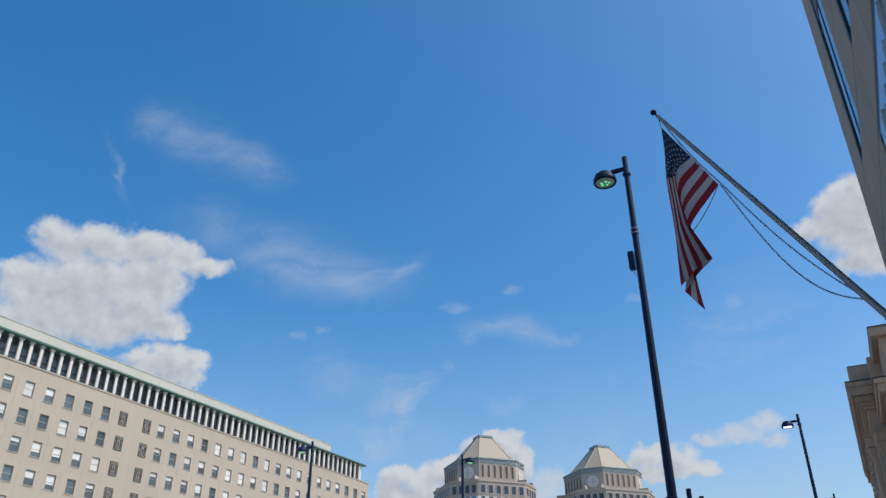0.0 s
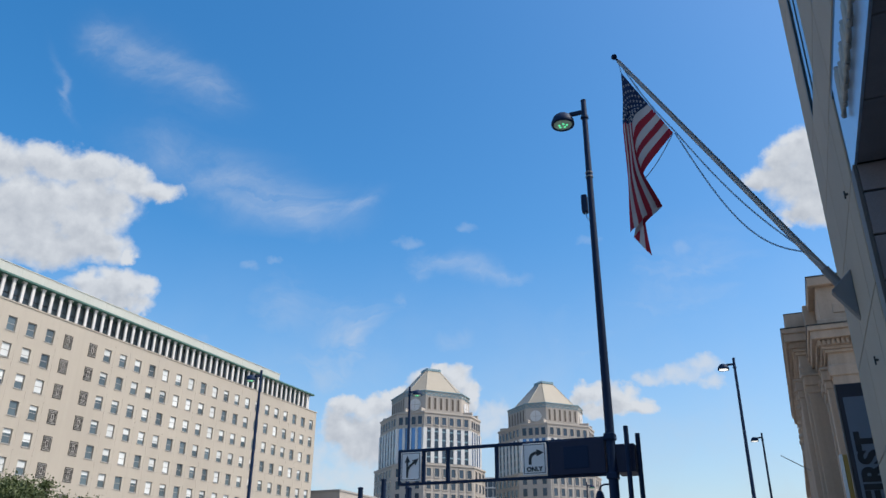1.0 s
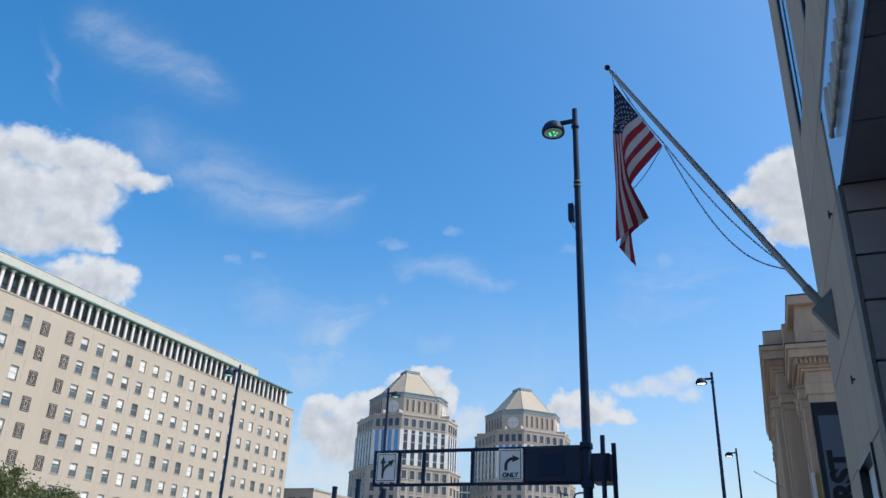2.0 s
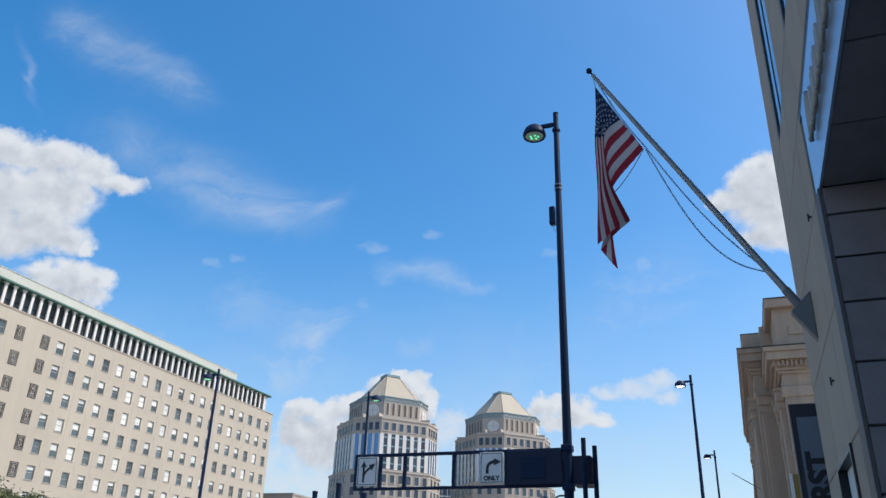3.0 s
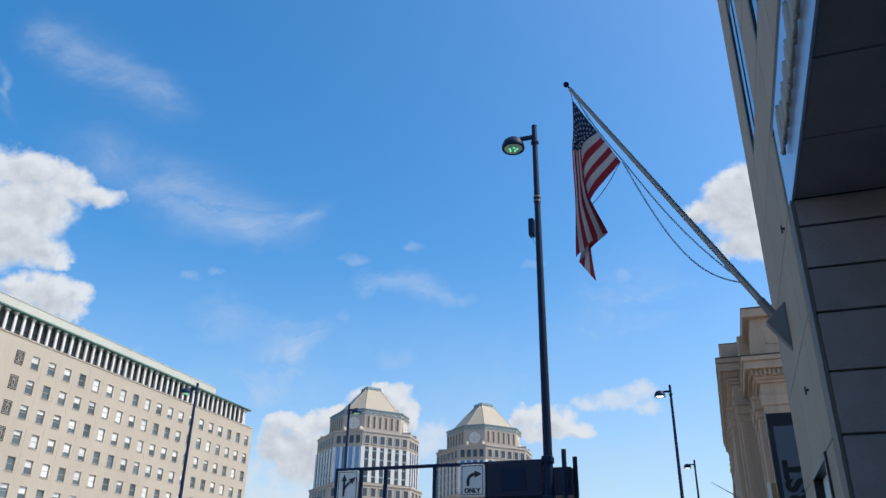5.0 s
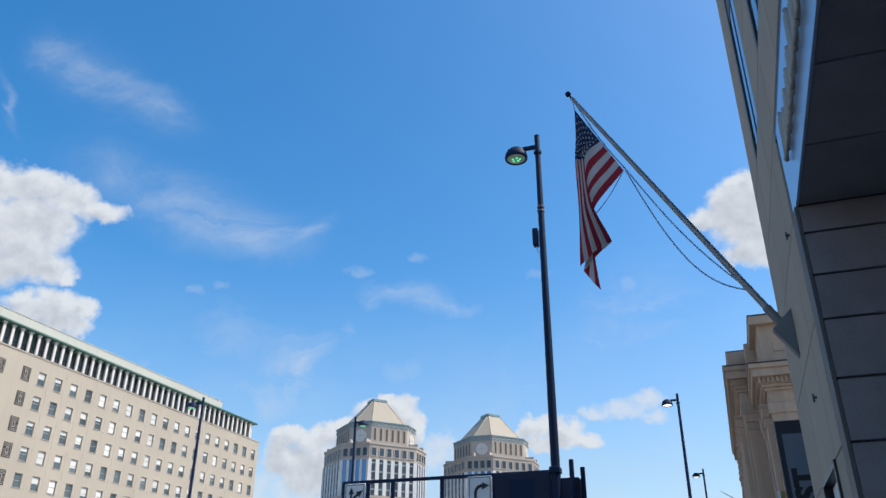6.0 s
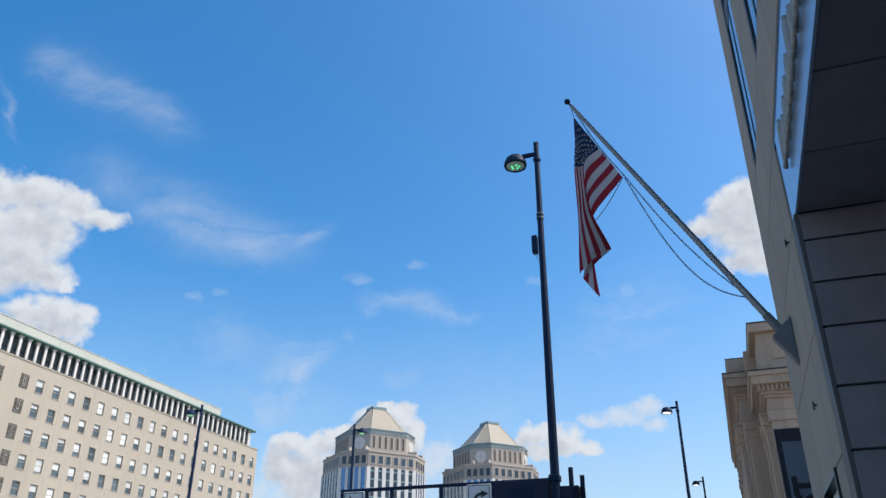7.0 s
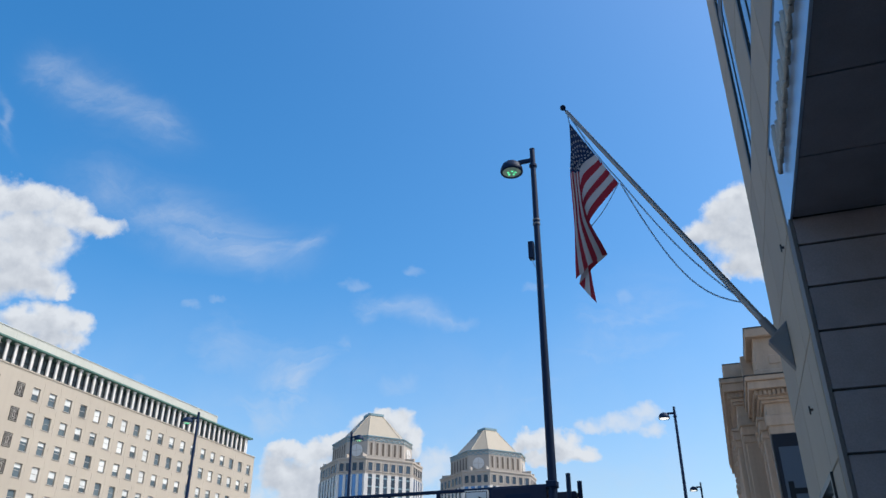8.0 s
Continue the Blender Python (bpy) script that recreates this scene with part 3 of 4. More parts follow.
    disc_m = mesh_of(disc, M_TOWERWHITE, "round_window")
    dbars = boxes((-1.8, -0.36, 58.84, 1.8, -0.28, 58.96), (-0.06, -0.37, 57.1, 0.06, -0.29, 60.7))
    disc_b = mesh_of(dbars, M_TOWER, "glazing_bar")
    for pts, tier in ((mid, "mid"), (low, "low"), (up, "up")):
        for i, c, ang, ln in sides(pts):
            main = i % 2 == 1
            n = 6 if main else (4 if tier == "mid" else 3)
            step = ln / n * (0.97 if main else 0.92)

            def at(k, z=0.0):
                off = (k - (n - 1) / 2) * step
                return Matrix.Translation((c.x, c.y, z)) @ Matrix.Rotation(ang, 4, "Z") @ Matrix.Translation((off, 0, 0))
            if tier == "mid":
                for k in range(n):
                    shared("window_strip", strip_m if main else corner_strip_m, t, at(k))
                    for q in range(4 if main else 0):
                        shared("spandrel", span_m, t, at(k, 41.2 + 2.7 * q))
                    w = shared("window", win_m, t, at(k, 51.7))
                    shared("window_frame", surround_m, w, Matrix())
                for k in range(n + 1):
                    shared("pier", pier_m if main else corner_pier_m, t, at(k - 0.5))
            elif tier == "low":
                for q in range(4):
                    for k in range(n):
                        w = shared("window", win_m, t, at(k, 35.2 - 3.8 * q))
                        shared("window_frame", surround_m, w, Matrix())
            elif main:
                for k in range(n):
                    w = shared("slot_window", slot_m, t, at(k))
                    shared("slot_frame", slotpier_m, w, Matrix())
            else:
                for k in (0.0, 2.4):
                    shared("corner_pier", pier2_m, t, at(k))
                w = shared("round_window", disc_m, t, at(1.0))
                shared("glazing_bar", disc_b, w, Matrix())
    return t


def polar(azimuth, dist, z=0.0):
    return Vector((dist * math.sin(radians(azimuth)), dist * math.cos(radians(azimuth)), z))


tower = office_tower("tan limestone octagonal tower with white piers and a hipped pale roof")
p = polar(-24.75, 268.0)
tower.matrix_world = pose(p.x, p.y, -0.16, 0, 0, -43)
p = polar(-16.3, 287.0)
copy_thing(tower, pose(p.x, p.y, -0.16, 0, 0, -43))

# ---- near office building with the deep entrance ----
NX = 1.23                       # plane of its street front
N_END, JAMB_Y, SOFFIT = 13.86, 9.04, 6.2
near = thing("stone_office_building", pose(NX, 0, 0), "grey limestone-clad office building with a deep dark granite entrance recess", "building")
N_TOP = 16.9
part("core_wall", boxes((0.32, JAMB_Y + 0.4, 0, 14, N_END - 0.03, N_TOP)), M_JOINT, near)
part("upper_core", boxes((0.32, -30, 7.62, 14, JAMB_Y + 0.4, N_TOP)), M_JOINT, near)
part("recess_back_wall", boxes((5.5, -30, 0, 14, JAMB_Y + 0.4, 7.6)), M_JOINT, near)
part("setback_wall", boxes((1.5, N_END, 0, 14, 30, 14)), M_FACADE, near)
part("wall_behind", boxes((0.05, -30, 0, 0.32, -16, 7.7)), M_FACADE, near)
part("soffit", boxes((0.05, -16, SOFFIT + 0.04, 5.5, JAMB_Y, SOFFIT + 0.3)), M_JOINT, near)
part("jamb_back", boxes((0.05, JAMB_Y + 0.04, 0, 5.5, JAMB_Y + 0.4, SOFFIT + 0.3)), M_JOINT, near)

# ---- street lamp ----
def street_lamp(height, label, head_side=-1.0, extra=False, green=True):
    """A tall round pole with a dome head on a short arm; extra: a control box and a strap part way up."""
    lamp = thing("street_lamp", Matrix(), label, "street lamp", "street lamps")
    part("pole", rod(rod(bmesh.new(), (0, 0, 0), (0, 0, height), 0.15, 0.085, 20), (0, 0, height), (0, 0, height + 0.02), 0.095, 0.08, 20), M_BLACK, lamp, smooth=False)
    part("base", lathe(bmesh.new(), [(0, 0), (0.34, 0), (0.34, 0.08), (0.24, 0.5), (0.17, 0.9), (0, 0.9)], 16), M_BLACK, lamp)
    s = head_side
    part("arm", bevel(boxes((min(0, s * 0.5), -0.05, height - 0.5, max(0, s * 0.5), 0.05, height - 0.36)), 0.012), M_BLACK, lamp)
    part("collar", lathe(bmesh.new(), [(0.10, height - 0.72), (0.13, height - 0.70), (0.13, height - 0.62), (0.10, height - 0.60)], 16), M_BLACK, lamp)
    hm = Matrix.Translation((s * 0.74, 0, height - 0.72))
    head = part("head", lathe(bmesh.new(), [(0.30, -0.04), (0.37, -0.06), (0.385, 0.0), (0.37, 0.1), (0.31, 0.24), (0.2, 0.34), (0.07, 0.385), (0, 0.39)], 28, hm), M_BLACK, lamp, "black dome lamp head", smooth=True)
    part("reflector", lathe(bmesh.new(), [(0.31, -0.03), (0.24, 0.08), (0, 0.1)], 24, hm), M_GALV, head)
    part("lens", lathe(bmesh.new(), [(0.31, -0.035), (0.2, -0.06), (0, -0.068)], 24, hm), M_LENS if green else M_LENSGLARE, head, "glass lens", smooth=True)
    for a in range(5 if green else 0):
        q = hm @ Vector((0.13 * math.cos(a * 1.2566), 0.1 * math.sin(a * 1.2566), -0.062))
        bm = bmesh.new()
        bmesh.ops.create_uvsphere(bm, u_segments=10, v_segments=6, radius=0.04, matrix=Matrix.Translation(q))
        part("green_cell", bm, M_GREENGLINT, head)
    if extra:
        z = height - 3.82
        bx = part("control_box", bevel(boxes((s * 0.16 - 0.14, -0.12, z - 0.3, s * 0.16 + 0.03, 0.12, z + 0.3)), 0.02), M_BLACK, lamp)
        part("cable", tube([(s * 0.2, 0, z - 0.3), (s * 0.18, 0, z - 0.45), (s * 0.1, 0, z - 0.6), (0.0, 0, z - 0.62)], 0.012), M_ROPE, bx)
        for dz in (0.9, 1.05):
            part("strap", lathe(bmesh.new(), [(0.105, z + dz), (0.122, z + dz), (0.122, z + dz + 0.05), (0.105, z + dz + 0.05)], 16), M_BRONZE, lamp)
    return lamp


LAMP_H = 16.6
lamp = street_lamp(LAMP_H, "tall black street lamp with a dome head carrying a sign gantry", -1.0, True)
p = polar(-11.68, 21.95)
lamp.matrix_world = pose(p.x, p.y, 0)
plain = street_lamp(LAMP_H, "tall black street lamp with a bright dome head", -1.0, green=False)
p = polar(-2.67, 55.6)
plain.matrix_world = pose(p.x, p.y, 0)
p = polar(-1.61, 85.2)
copy_thing(plain, pose(p.x, p.y, 0))
far_lamp = street_lamp(LAMP_H, "tall black street lamp with a green-lensed dome head", -1.0)
p = polar(-37.3, 57.6)
far_lamp.matrix_world = pose(p.x, p.y, 0, 0, 0, 20)
for a, d, turn in ((-26.3, 60.8, 170), (-13.6, 119.5, 180)):
    p = polar(a, d)
    copy_thing(far_lamp, pose(p.x, p.y, 0, 0, 0, turn))

# ---- near building: cladding, window strips, entrance ----
def slab_me(w, h, d, mat, name, b=0.012):
    """A cladding panel in the y-z plane, its face at x = 0, its back at x = d."""
    return mesh_of(bevel(boxes((0, -w / 2, -h / 2, d, w / 2, h / 2)), b), mat, name)


made = {}


def panel_at(name, y0, y1, z0, z1, gap=0.012, x=0.0, depth=0.3, mat=None):
    key = (name, round(y1 - y0, 3), round(z1 - z0, 3))
    if key not in made:
        made[key] = slab_me(y1 - y0 - gap, z1 - z0 - gap, depth, mat or M_FACADE, name)
    return shared(name, made[key], near, Matrix.Translation((x, (y0 + y1) / 2, (z0 + z1) / 2)))


BAYS = [(10.95 - 3.0 * k, 12.42 - 3.0 * k) for k in range(6)]       # window strips
LEVELS = [7.62, 8.82] + [8.82 + 1.36 * k for k in range(1, 7)]
solid = [(12.42, N_END)] + [(BAYS[k + 1][1], BAYS[k][0]) for k in range(5)]
for z0, z1 in zip(LEVELS, LEVELS[1:]):
    for y0, y1 in solid:
        panel_at("stone_panel", y0, y1, z0, z1)
    if z0 < 8:
        for y0, y1 in BAYS:
            panel_at("stone_panel", y0, y1, z0, z1)
TOPZ = LEVELS[-1]
part("parapet", boxes((-0.06, -5.6, TOPZ, 0.32, N_END + 0.04, TOPZ + 0.5)), M_FACADE, near)
part("rear_cladding", boxes((0.0, -30, 7.62, 0.32, BAYS[-1][0], TOPZ)), M_FACADE, near)
part("end_cladding", boxes((0.3, N_END - 0.03, 0, 1.5, N_END, TOPZ)), M_FACADE, near)
for y0, y1 in BAYS:
    w = part("window_strip", boxes((0.03, y0, 8.82, 0.06, y1, TOPZ)), M_GLASS, near, "blue-grey glazing in a dark recess")
    part("frame", boxes((0.016, y0 - 0.002, 8.82, 0.04, y0 + 0.07, TOPZ), (0.008, y1 - 0.1, 8.82, 0.04, y1 + 0.002, TOPZ), (0.014, y0 + 0.07, 8.82, 0.04, y1 - 0.1, 8.9)), M_DARKFRAME, w)
    for k in range(4):
        z = 11.9 + 3.6 * k
        if z < TOPZ - 1:
            part("spandrel", boxes((0.022, y0 + 0.07, z, 0.04, y1 - 0.1, z + 0.5)), M_TRIM, w)
    part("mullion", boxes((0.02, (y0 + y1) / 2 - 0.03, 8.9, 0.04, (y0 + y1) / 2 + 0.03, TOPZ)), M_DARKFRAME, w)

# pier between the entrance and the far corner
ROWS = [0.0, 0.62, 2.0, 3.46, 4.92, 6.27, 7.62]
for z0, z1 in zip(ROWS, ROWS[1:]):
    for y0, y1 in ((9.6, 10.35), (10.35, 12.1), (12.1, N_END)):
        if (y0, z0) in ((10.35, 2.0), (10.35, 0.62)):
            continue
        panel_at("stone_panel", y0, y1, z0, z1)
lw = part("low_window", boxes((0.1, 10.35, 0.62, 0.13, 12.1, 3.46)), M_GLASS, near, "dark window with a pale blind")
part("frame", boxes((-0.03, 10.35, 0.62, 0.11, 10.43, 3.46), (-0.03, 12.02, 0.62, 0.11, 12.1, 3.46), (-0.03, 10.43, 3.38, 0.11, 12.02, 3.46)), M_DARKFRAME, lw)
part("blind", boxes((0.085, 10.45, 2.9, 0.097, 12.0, 3.37)), M_BLIND, lw)

# entrance: metal edges, mirror fascia, granite jamb and ceiling slabs
part("edge_trim", boxes((-0.02, JAMB_Y - 0.004, 0, 0.02, JAMB_Y + 0.31, SOFFIT - 0.012)), M_TRIM, near, "grey metal corner trim")
part("edge_reveal", boxes((0.02, JAMB_Y + 0.31, 0, 0.06, 9.6, 7.5)), M_DARKFRAME, near)
part("fascia_top_trim", boxes((0.004, -16, 7.46, 0.3, 9.6, 7.57)), M_DARKFRAME, near)
fascia = part("sign_fascia", boxes((0.0, -16, SOFFIT - 0.01, 0.03, JAMB_Y + 0.31, 7.46)), M_SIGNGLASS, near, "mirror-like blue metal sign band")
JZ = [0, 0.67, 1.35, 2.03, 2.71, 3.39, 4.07, 4.75, 5.29, 5.83, SOFFIT]
for z0, z1 in zip(JZ, JZ[1:]):
    for x0, x1 in ((0.025, 2.3), (2.3, 5.5)):
        part("granite_slab", bevel(boxes((x0, JAMB_Y, z0 + 0.013, x1 - 0.006, JAMB_Y + 0.06, z1 - 0.013)), 0.006), M_GRANITE, near)
SY = [JAMB_Y - 1.37 * k for k in range(14)]
for y1, y0 in zip(SY, SY[1:]):
    for x0, x1 in ((0.034, 2.3), (2.3, 5.5)):
        part("soffit_slab", bevel(boxes((x0, y0 + 0.013, SOFFIT - 0.004, x1 - 0.006, y1 - 0.013, SOFFIT + 0.05)), 0.006), M_GRANITE, near)

# raised script letters that cannot be read: slanted rounded strokes on the fascia
y, k = 8.55, 0
while y > -3:
    h = 0.50 if k % 12 in (0, 5) else 0.32
    if k % 12 != 11:
        z0 = 6.58
        loop = [(0.07, 0.10), (0.02, 0.0), (-0.05, 0.12), (-0.11, 0.55), (-0.16, 0.92), (-0.21, 1.0), (-0.235, 0.86), (-0.20, 0.5), (-0.185, 0.15), (-0.22, 0.0), (-0.27, 0.08)]
        part("letter_stroke", tube([(-0.045, y + dy, z0 + h * f) for dy, f in loop], 0.030, 8), M_LETTER, fascia, smooth=True)
    y -= 0.36
    k += 1
for yy, zz in ((10.15, 6.35), (10.9, 4.35)):
    part("cable_clip", bevel(boxes((-0.04, yy - 0.02, zz - 0.012, 0.01, yy + 0.02, zz + 0.012), (-0.05, yy - 0.012, zz - 0.06, -0.03, yy + 0.012, zz + 0.05)), 0.004), M_DARKFRAME, near)

# ---- flag pole and flag ----
FY = 11.85
TIP, BASE = Vector((-1.74, FY, 10.56)), Vector((NX - 0.12, FY, 5.66))
pole = thing("flag_pole", pose(NX, FY, 5.6), "grey metal flagpole leaning out from the stone wall", "flagpole")


bpy.context.view_layer.update()
INV = pose(NX, FY, 5.6).inverted()


def loc(p):
    return INV @ Vector(p)


part("shaft", rod(bmesh.new(), loc(BASE), loc(TIP), 0.055, 0.036, 16), M_GALV, pole, smooth=False)
bm = bmesh.new()
way = (TIP - BASE).normalized()
bmesh.ops.create_uvsphere(bm, u_segments=16, v_segments=10, radius=0.055, matrix=Matrix.Translation(loc(TIP + way * 0.13)))
rod(bm, loc(TIP), loc(TIP + way * 0.1), 0.018, seg=8)
part("finial_ball", bm, M_BLACK, pole, "dark round finial", smooth=True)
bm = bmesh.new()
tri = [(0.0, 0.33), (0.0, -0.42), (-0.30, 0.04)]
a = [bm.verts.new((x, -0.085, z)) for x, z in tri]
b = [bm.verts.new((x, 0.085, z)) for x, z in tri]
bm.faces.new(a)
bm.faces.new(b[::-1])
for i in range(3):
    bm.faces.new([a[i], a[(i + 1) % 3], b[(i + 1) % 3], b[i]])
part("wall_bracket", bevel(bm, 0.012), M_BRONZE, pole, "grey wedge-shaped wall bracket")
part("socket", rod(bmesh.new(), loc(BASE - way * 0.05), loc(BASE + way * 0.4), 0.068, 0.066, 16), M_BRONZE, pole)

H0, H1 = Vector((-1.71, FY, 10.30)), Vector((-0.95, FY, 8.82))


def sag(p, q, drop, side=0.0, n=18):
    p, q = Vector(p), Vector(q)
    return [p.lerp(q, i / n) + Vector((0, side * math.sin(math.pi * i / n), -drop * math.sin(math.pi * i / n))) for i in range(n + 1)]


low_tie = BASE + way * 0.75
part("halyard", tube([loc(p) for p in sag(TIP, H1 + Vector((0.03, 0, 0.03)), 0.10)], 0.013), M_ROPE, pole, "thin blue-grey halyard", smooth=True)
part("halyard", tube([loc(p) for p in sag(H1 + Vector((0.03, 0, 0.03)), low_tie, 0.20)], 0.013), M_ROPE, pole, smooth=True)
part("halyard", tube([loc(p) for p in sag(H1 + Vector((0.03, 0.02, 0.0)), low_tie, 0.62)], 0.013), M_ROPE, pole, smooth=True)
part("halyard", tube([loc(p) for p in sag(TIP, H0, 0.0, n=4)], 0.008), M_ROPE, pole, smooth=True)
for q in (0.32, 0.62):
    kp = Vector(sag(TIP, H1 + Vector((0.03, 0, 0.03)), 0.10)[round(18 * q)])
    kb = bmesh.new()
    bmesh.ops.create_icosphere(kb, subdivisions=1, radius=0.028, matrix=Matrix.Translation(loc(kp)))
    rod(kb, loc(kp), loc(kp + Vector((0.02, 0, -0.12))), 0.007, seg=6)
    part("knot", kb, M_ROPE, pole)
part("halyard", tube([loc(p) for p in sag(H1, H0 + Vector((0.20, 0.02, -2.25)), 0.06)], 0.009), M_ROPE, pole, smooth=True)
part("cleat", bevel(boxes((-0.03, -0.03, -0.05, 0.03, 0.03, 0.05)), 0.01), M_BLACK, pole).location = loc(low_tie)

flag = thing("flag", Matrix.Translation(H0), "red and white striped flag with a starred blue canton hanging limp", "flag")
# how the cloth hangs: place down the hoist, then four stations along the fly (share of it; sideways, height, depth in metres)
HANG = [
    (0.00, ((0.0, 0.00, 0.00, 0.00), (0.40, -0.05, -1.10, 0.00), (0.70, -0.09, -2.20, 0.02), (1.0, -0.11, -3.19, 0.04))),
    (0.27, ((0.0, 0.20, -0.40, 0.00), (0.40, 0.02, -1.14, -0.07), (0.70, 0.03, -2.05, -0.13), (1.0, 0.15, -3.00, -0.12))),
    (0.54, ((0.0, 0.41, -0.80, 0.00), (0.40, 0.11, -1.19, -0.12), (0.72, 0.20, -2.14, -0.10), (1.0, 0.43, -2.80, -0.02))),
    (0.77, ((0.0, 0.585, -1.14, 0.00), (0.30, 0.14, -1.70, -0.05), (0.66, 0.03, -2.58, 0.12), (1.0, -0.08, -3.24, 0.08))),
    (1.00, ((0.0, 0.76, -1.48, 0.00), (0.30, 0.22, -2.12, -0.02), (0.66, 0.11, -2.80, 0.10), (1.0, 0.19, -3.65, 0.06)))]


def along(stations, v):
    """A smooth way through the four stations."""
    k = 0
    while k < 2 and v > stations[k + 1][0]:
        k += 1
    p = [Vector((q[1], q[3], q[2])) for q in stations]
    span = stations[k + 1][0] - stations[k][0]
    t = (v - stations[k][0]) / span

    def slope(i):
        a, b = max(i - 1, 0), min(i + 1, 3)
        return (p[b] - p[a]) / (stations[b][0] - stations[a][0])
    m0, m1 = slope(k) * span * 0.8, slope(k + 1) * span * 0.8
    t2, t3 = t * t, t * t * t
    return p[k] * (2 * t3 - 3 * t2 + 1) + m0 * (t3 - 2 * t2 + t) + p[k + 1] * (3 * t2 - 2 * t3) + m1 * (t3 - t2)


def cloth(u, v):
    """A point of the hanging cloth: u down the hoist, v along the fly."""
    k = 0
    while k < 3 and u > HANG[k + 1][0]:
        k += 1
    t = (u - HANG[k][0]) / (HANG[k + 1][0] - HANG[k][0])
    p = H0 + along(HANG[k][1], v).lerp(along(HANG[k + 1][1], v), t)
    loose = min(1.0, v * 3.0)
    p.y += loose * (0.022 * math.sin(19 * u + 4 * v) + 0.016 * math.sin(9 * v + 31 * u + 1.0) + 0.02 * math.sin(13 * v + 2 * u))
    p.x += 0.012 * loose * math.sin(11 * v + 7 * u)
    return p


def band(u0, u1, v0, v1, nu, nv):
    bm = bmesh.new()
    g = [[bm.verts.new(cloth(u0 + (u1 - u0) * i / nu, v0 + (v1 - v0) * j / nv) - H0) for j in range(nv + 1)] for i in range(nu + 1)]
    for i in range(nu):
        for j in range(nv):
            bm.faces.new([g[i][j], g[i + 1][j], g[i + 1][j + 1], g[i][j + 1]])
    return bm


CANTON = 0.40
for k in range(13):
    v0 = CANTON if k < 7 else 0.0
    st = part("stripe", band(k / 13, (k + 1) / 13, v0, 1.0, 4, 56), (M_RED, M_FLAGWHITE)[k % 2], flag, ("red stripe", "white stripe")[k % 2], smooth=True)
can = part("canton", band(0, 7 / 13, 0, CANTON, 16, 28), M_BLUE, flag, "dark blue canton", smooth=True)
bm = bmesh.new()
for row in range(9):
    for c in range(6 if row % 2 == 0 else 5):
        u = (row + 1) / 10 * 7 / 13
        v = (c + (0.6 if row % 2 == 0 else 1.1)) / 6.2 * CANTON
        for side in (-1, 1):
            p = cloth(u, v)
            du, dv = cloth(u + 0.01, v) - p, cloth(u, v + 0.01) - p
            du.normalize(), dv.normalize()
            nrm = du.cross(dv).normalized() * (0.004 * side)
            ring = []
            for i in range(10):
                rr = 0.032 if i % 2 == 0 else 0.014
                a = math.pi * i / 5
                ring.append(bm.verts.new(p - H0 + nrm + du * rr * math.sin(a) + dv * rr * math.cos(a)))
            bm.faces.new(ring)
tagged(part("star_field", bm, M_FLAGWHITE, can, "rows of small white stars"), kind="stuff")

# ---- sign gantry on the lamp pole ----
GY = 21.5
gantry = thing("sign_gantry", pose(-4.45, GY, 4.5), "black steel overhead sign frame bracketed to the lamp pole", "sign gantry")


def gb(x0, x1, z0, z1, y0=-0.05, y1=0.05):
    return boxes((x0 + 4.45, y0, z0 - 4.5, x1 + 4.45, y1, z1 - 4.5))


for z0, z1 in ((5.50, 5.59), (4.54, 4.62)):
    part("rail", bevel(gb(-10.92, -4.5, z0, z1), 0.01), M_BLACK, gantry)
for x in (-10.87, -10.08, -9.29, -7.76, -6.2):
    part("upright", bevel(gb(x - 0.05, x + 0.05, 4.62, 5.50), 0.01), M_BLACK, gantry)
part("clamp", bevel(gb(-4.60, -4.30, 5.48, 5.66, -0.16, 0.16), 0.02), M_BLACK, gantry)
part("clamp", bevel(gb(-4.60, -4.30, 4.44, 4.62, -0.16, 0.16), 0.02), M_BLACK, gantry)
dark = part("blank_sign", bevel(gb(-6.15, -4.6, 4.60, 5.54, -0.12, 0.14), 0.015), M_PANELBLACK, gantry, "dark unlit message sign box")
part("sign_window", bevel(gb(-5.75, -5.05, 4.76, 5.36, -0.135, -0.11), 0.008), M_BLACK, dark)


def plate_sign(x0, x1, z0, z1):
    s = part("lane_sign", bevel(gb(x0, x1, z0, z1, -0.09, -0.06), 0.006), M_SIGNWHITE, gantry, "white lane sign with black arrow")
    t = 0.018
    i = 0.03
    part("border", boxes(*[(c[0] + 4.45, -0.096, c[1] - 4.5, c[2] + 4.45, -0.0905, c[3] - 4.5) for c in (
        (x0 + i, z0 + i, x0 + i + t, z1 - i), (x1 - i - t, z0 + i, x1 - i, z1 - i), (x0 + i + t, z0 + i, x1 - i - t, z0 + i + t), (x0 + i + t, z1 - i - t, x1 - i - t, z1 - i))]), M_NAVY, s)
    return s


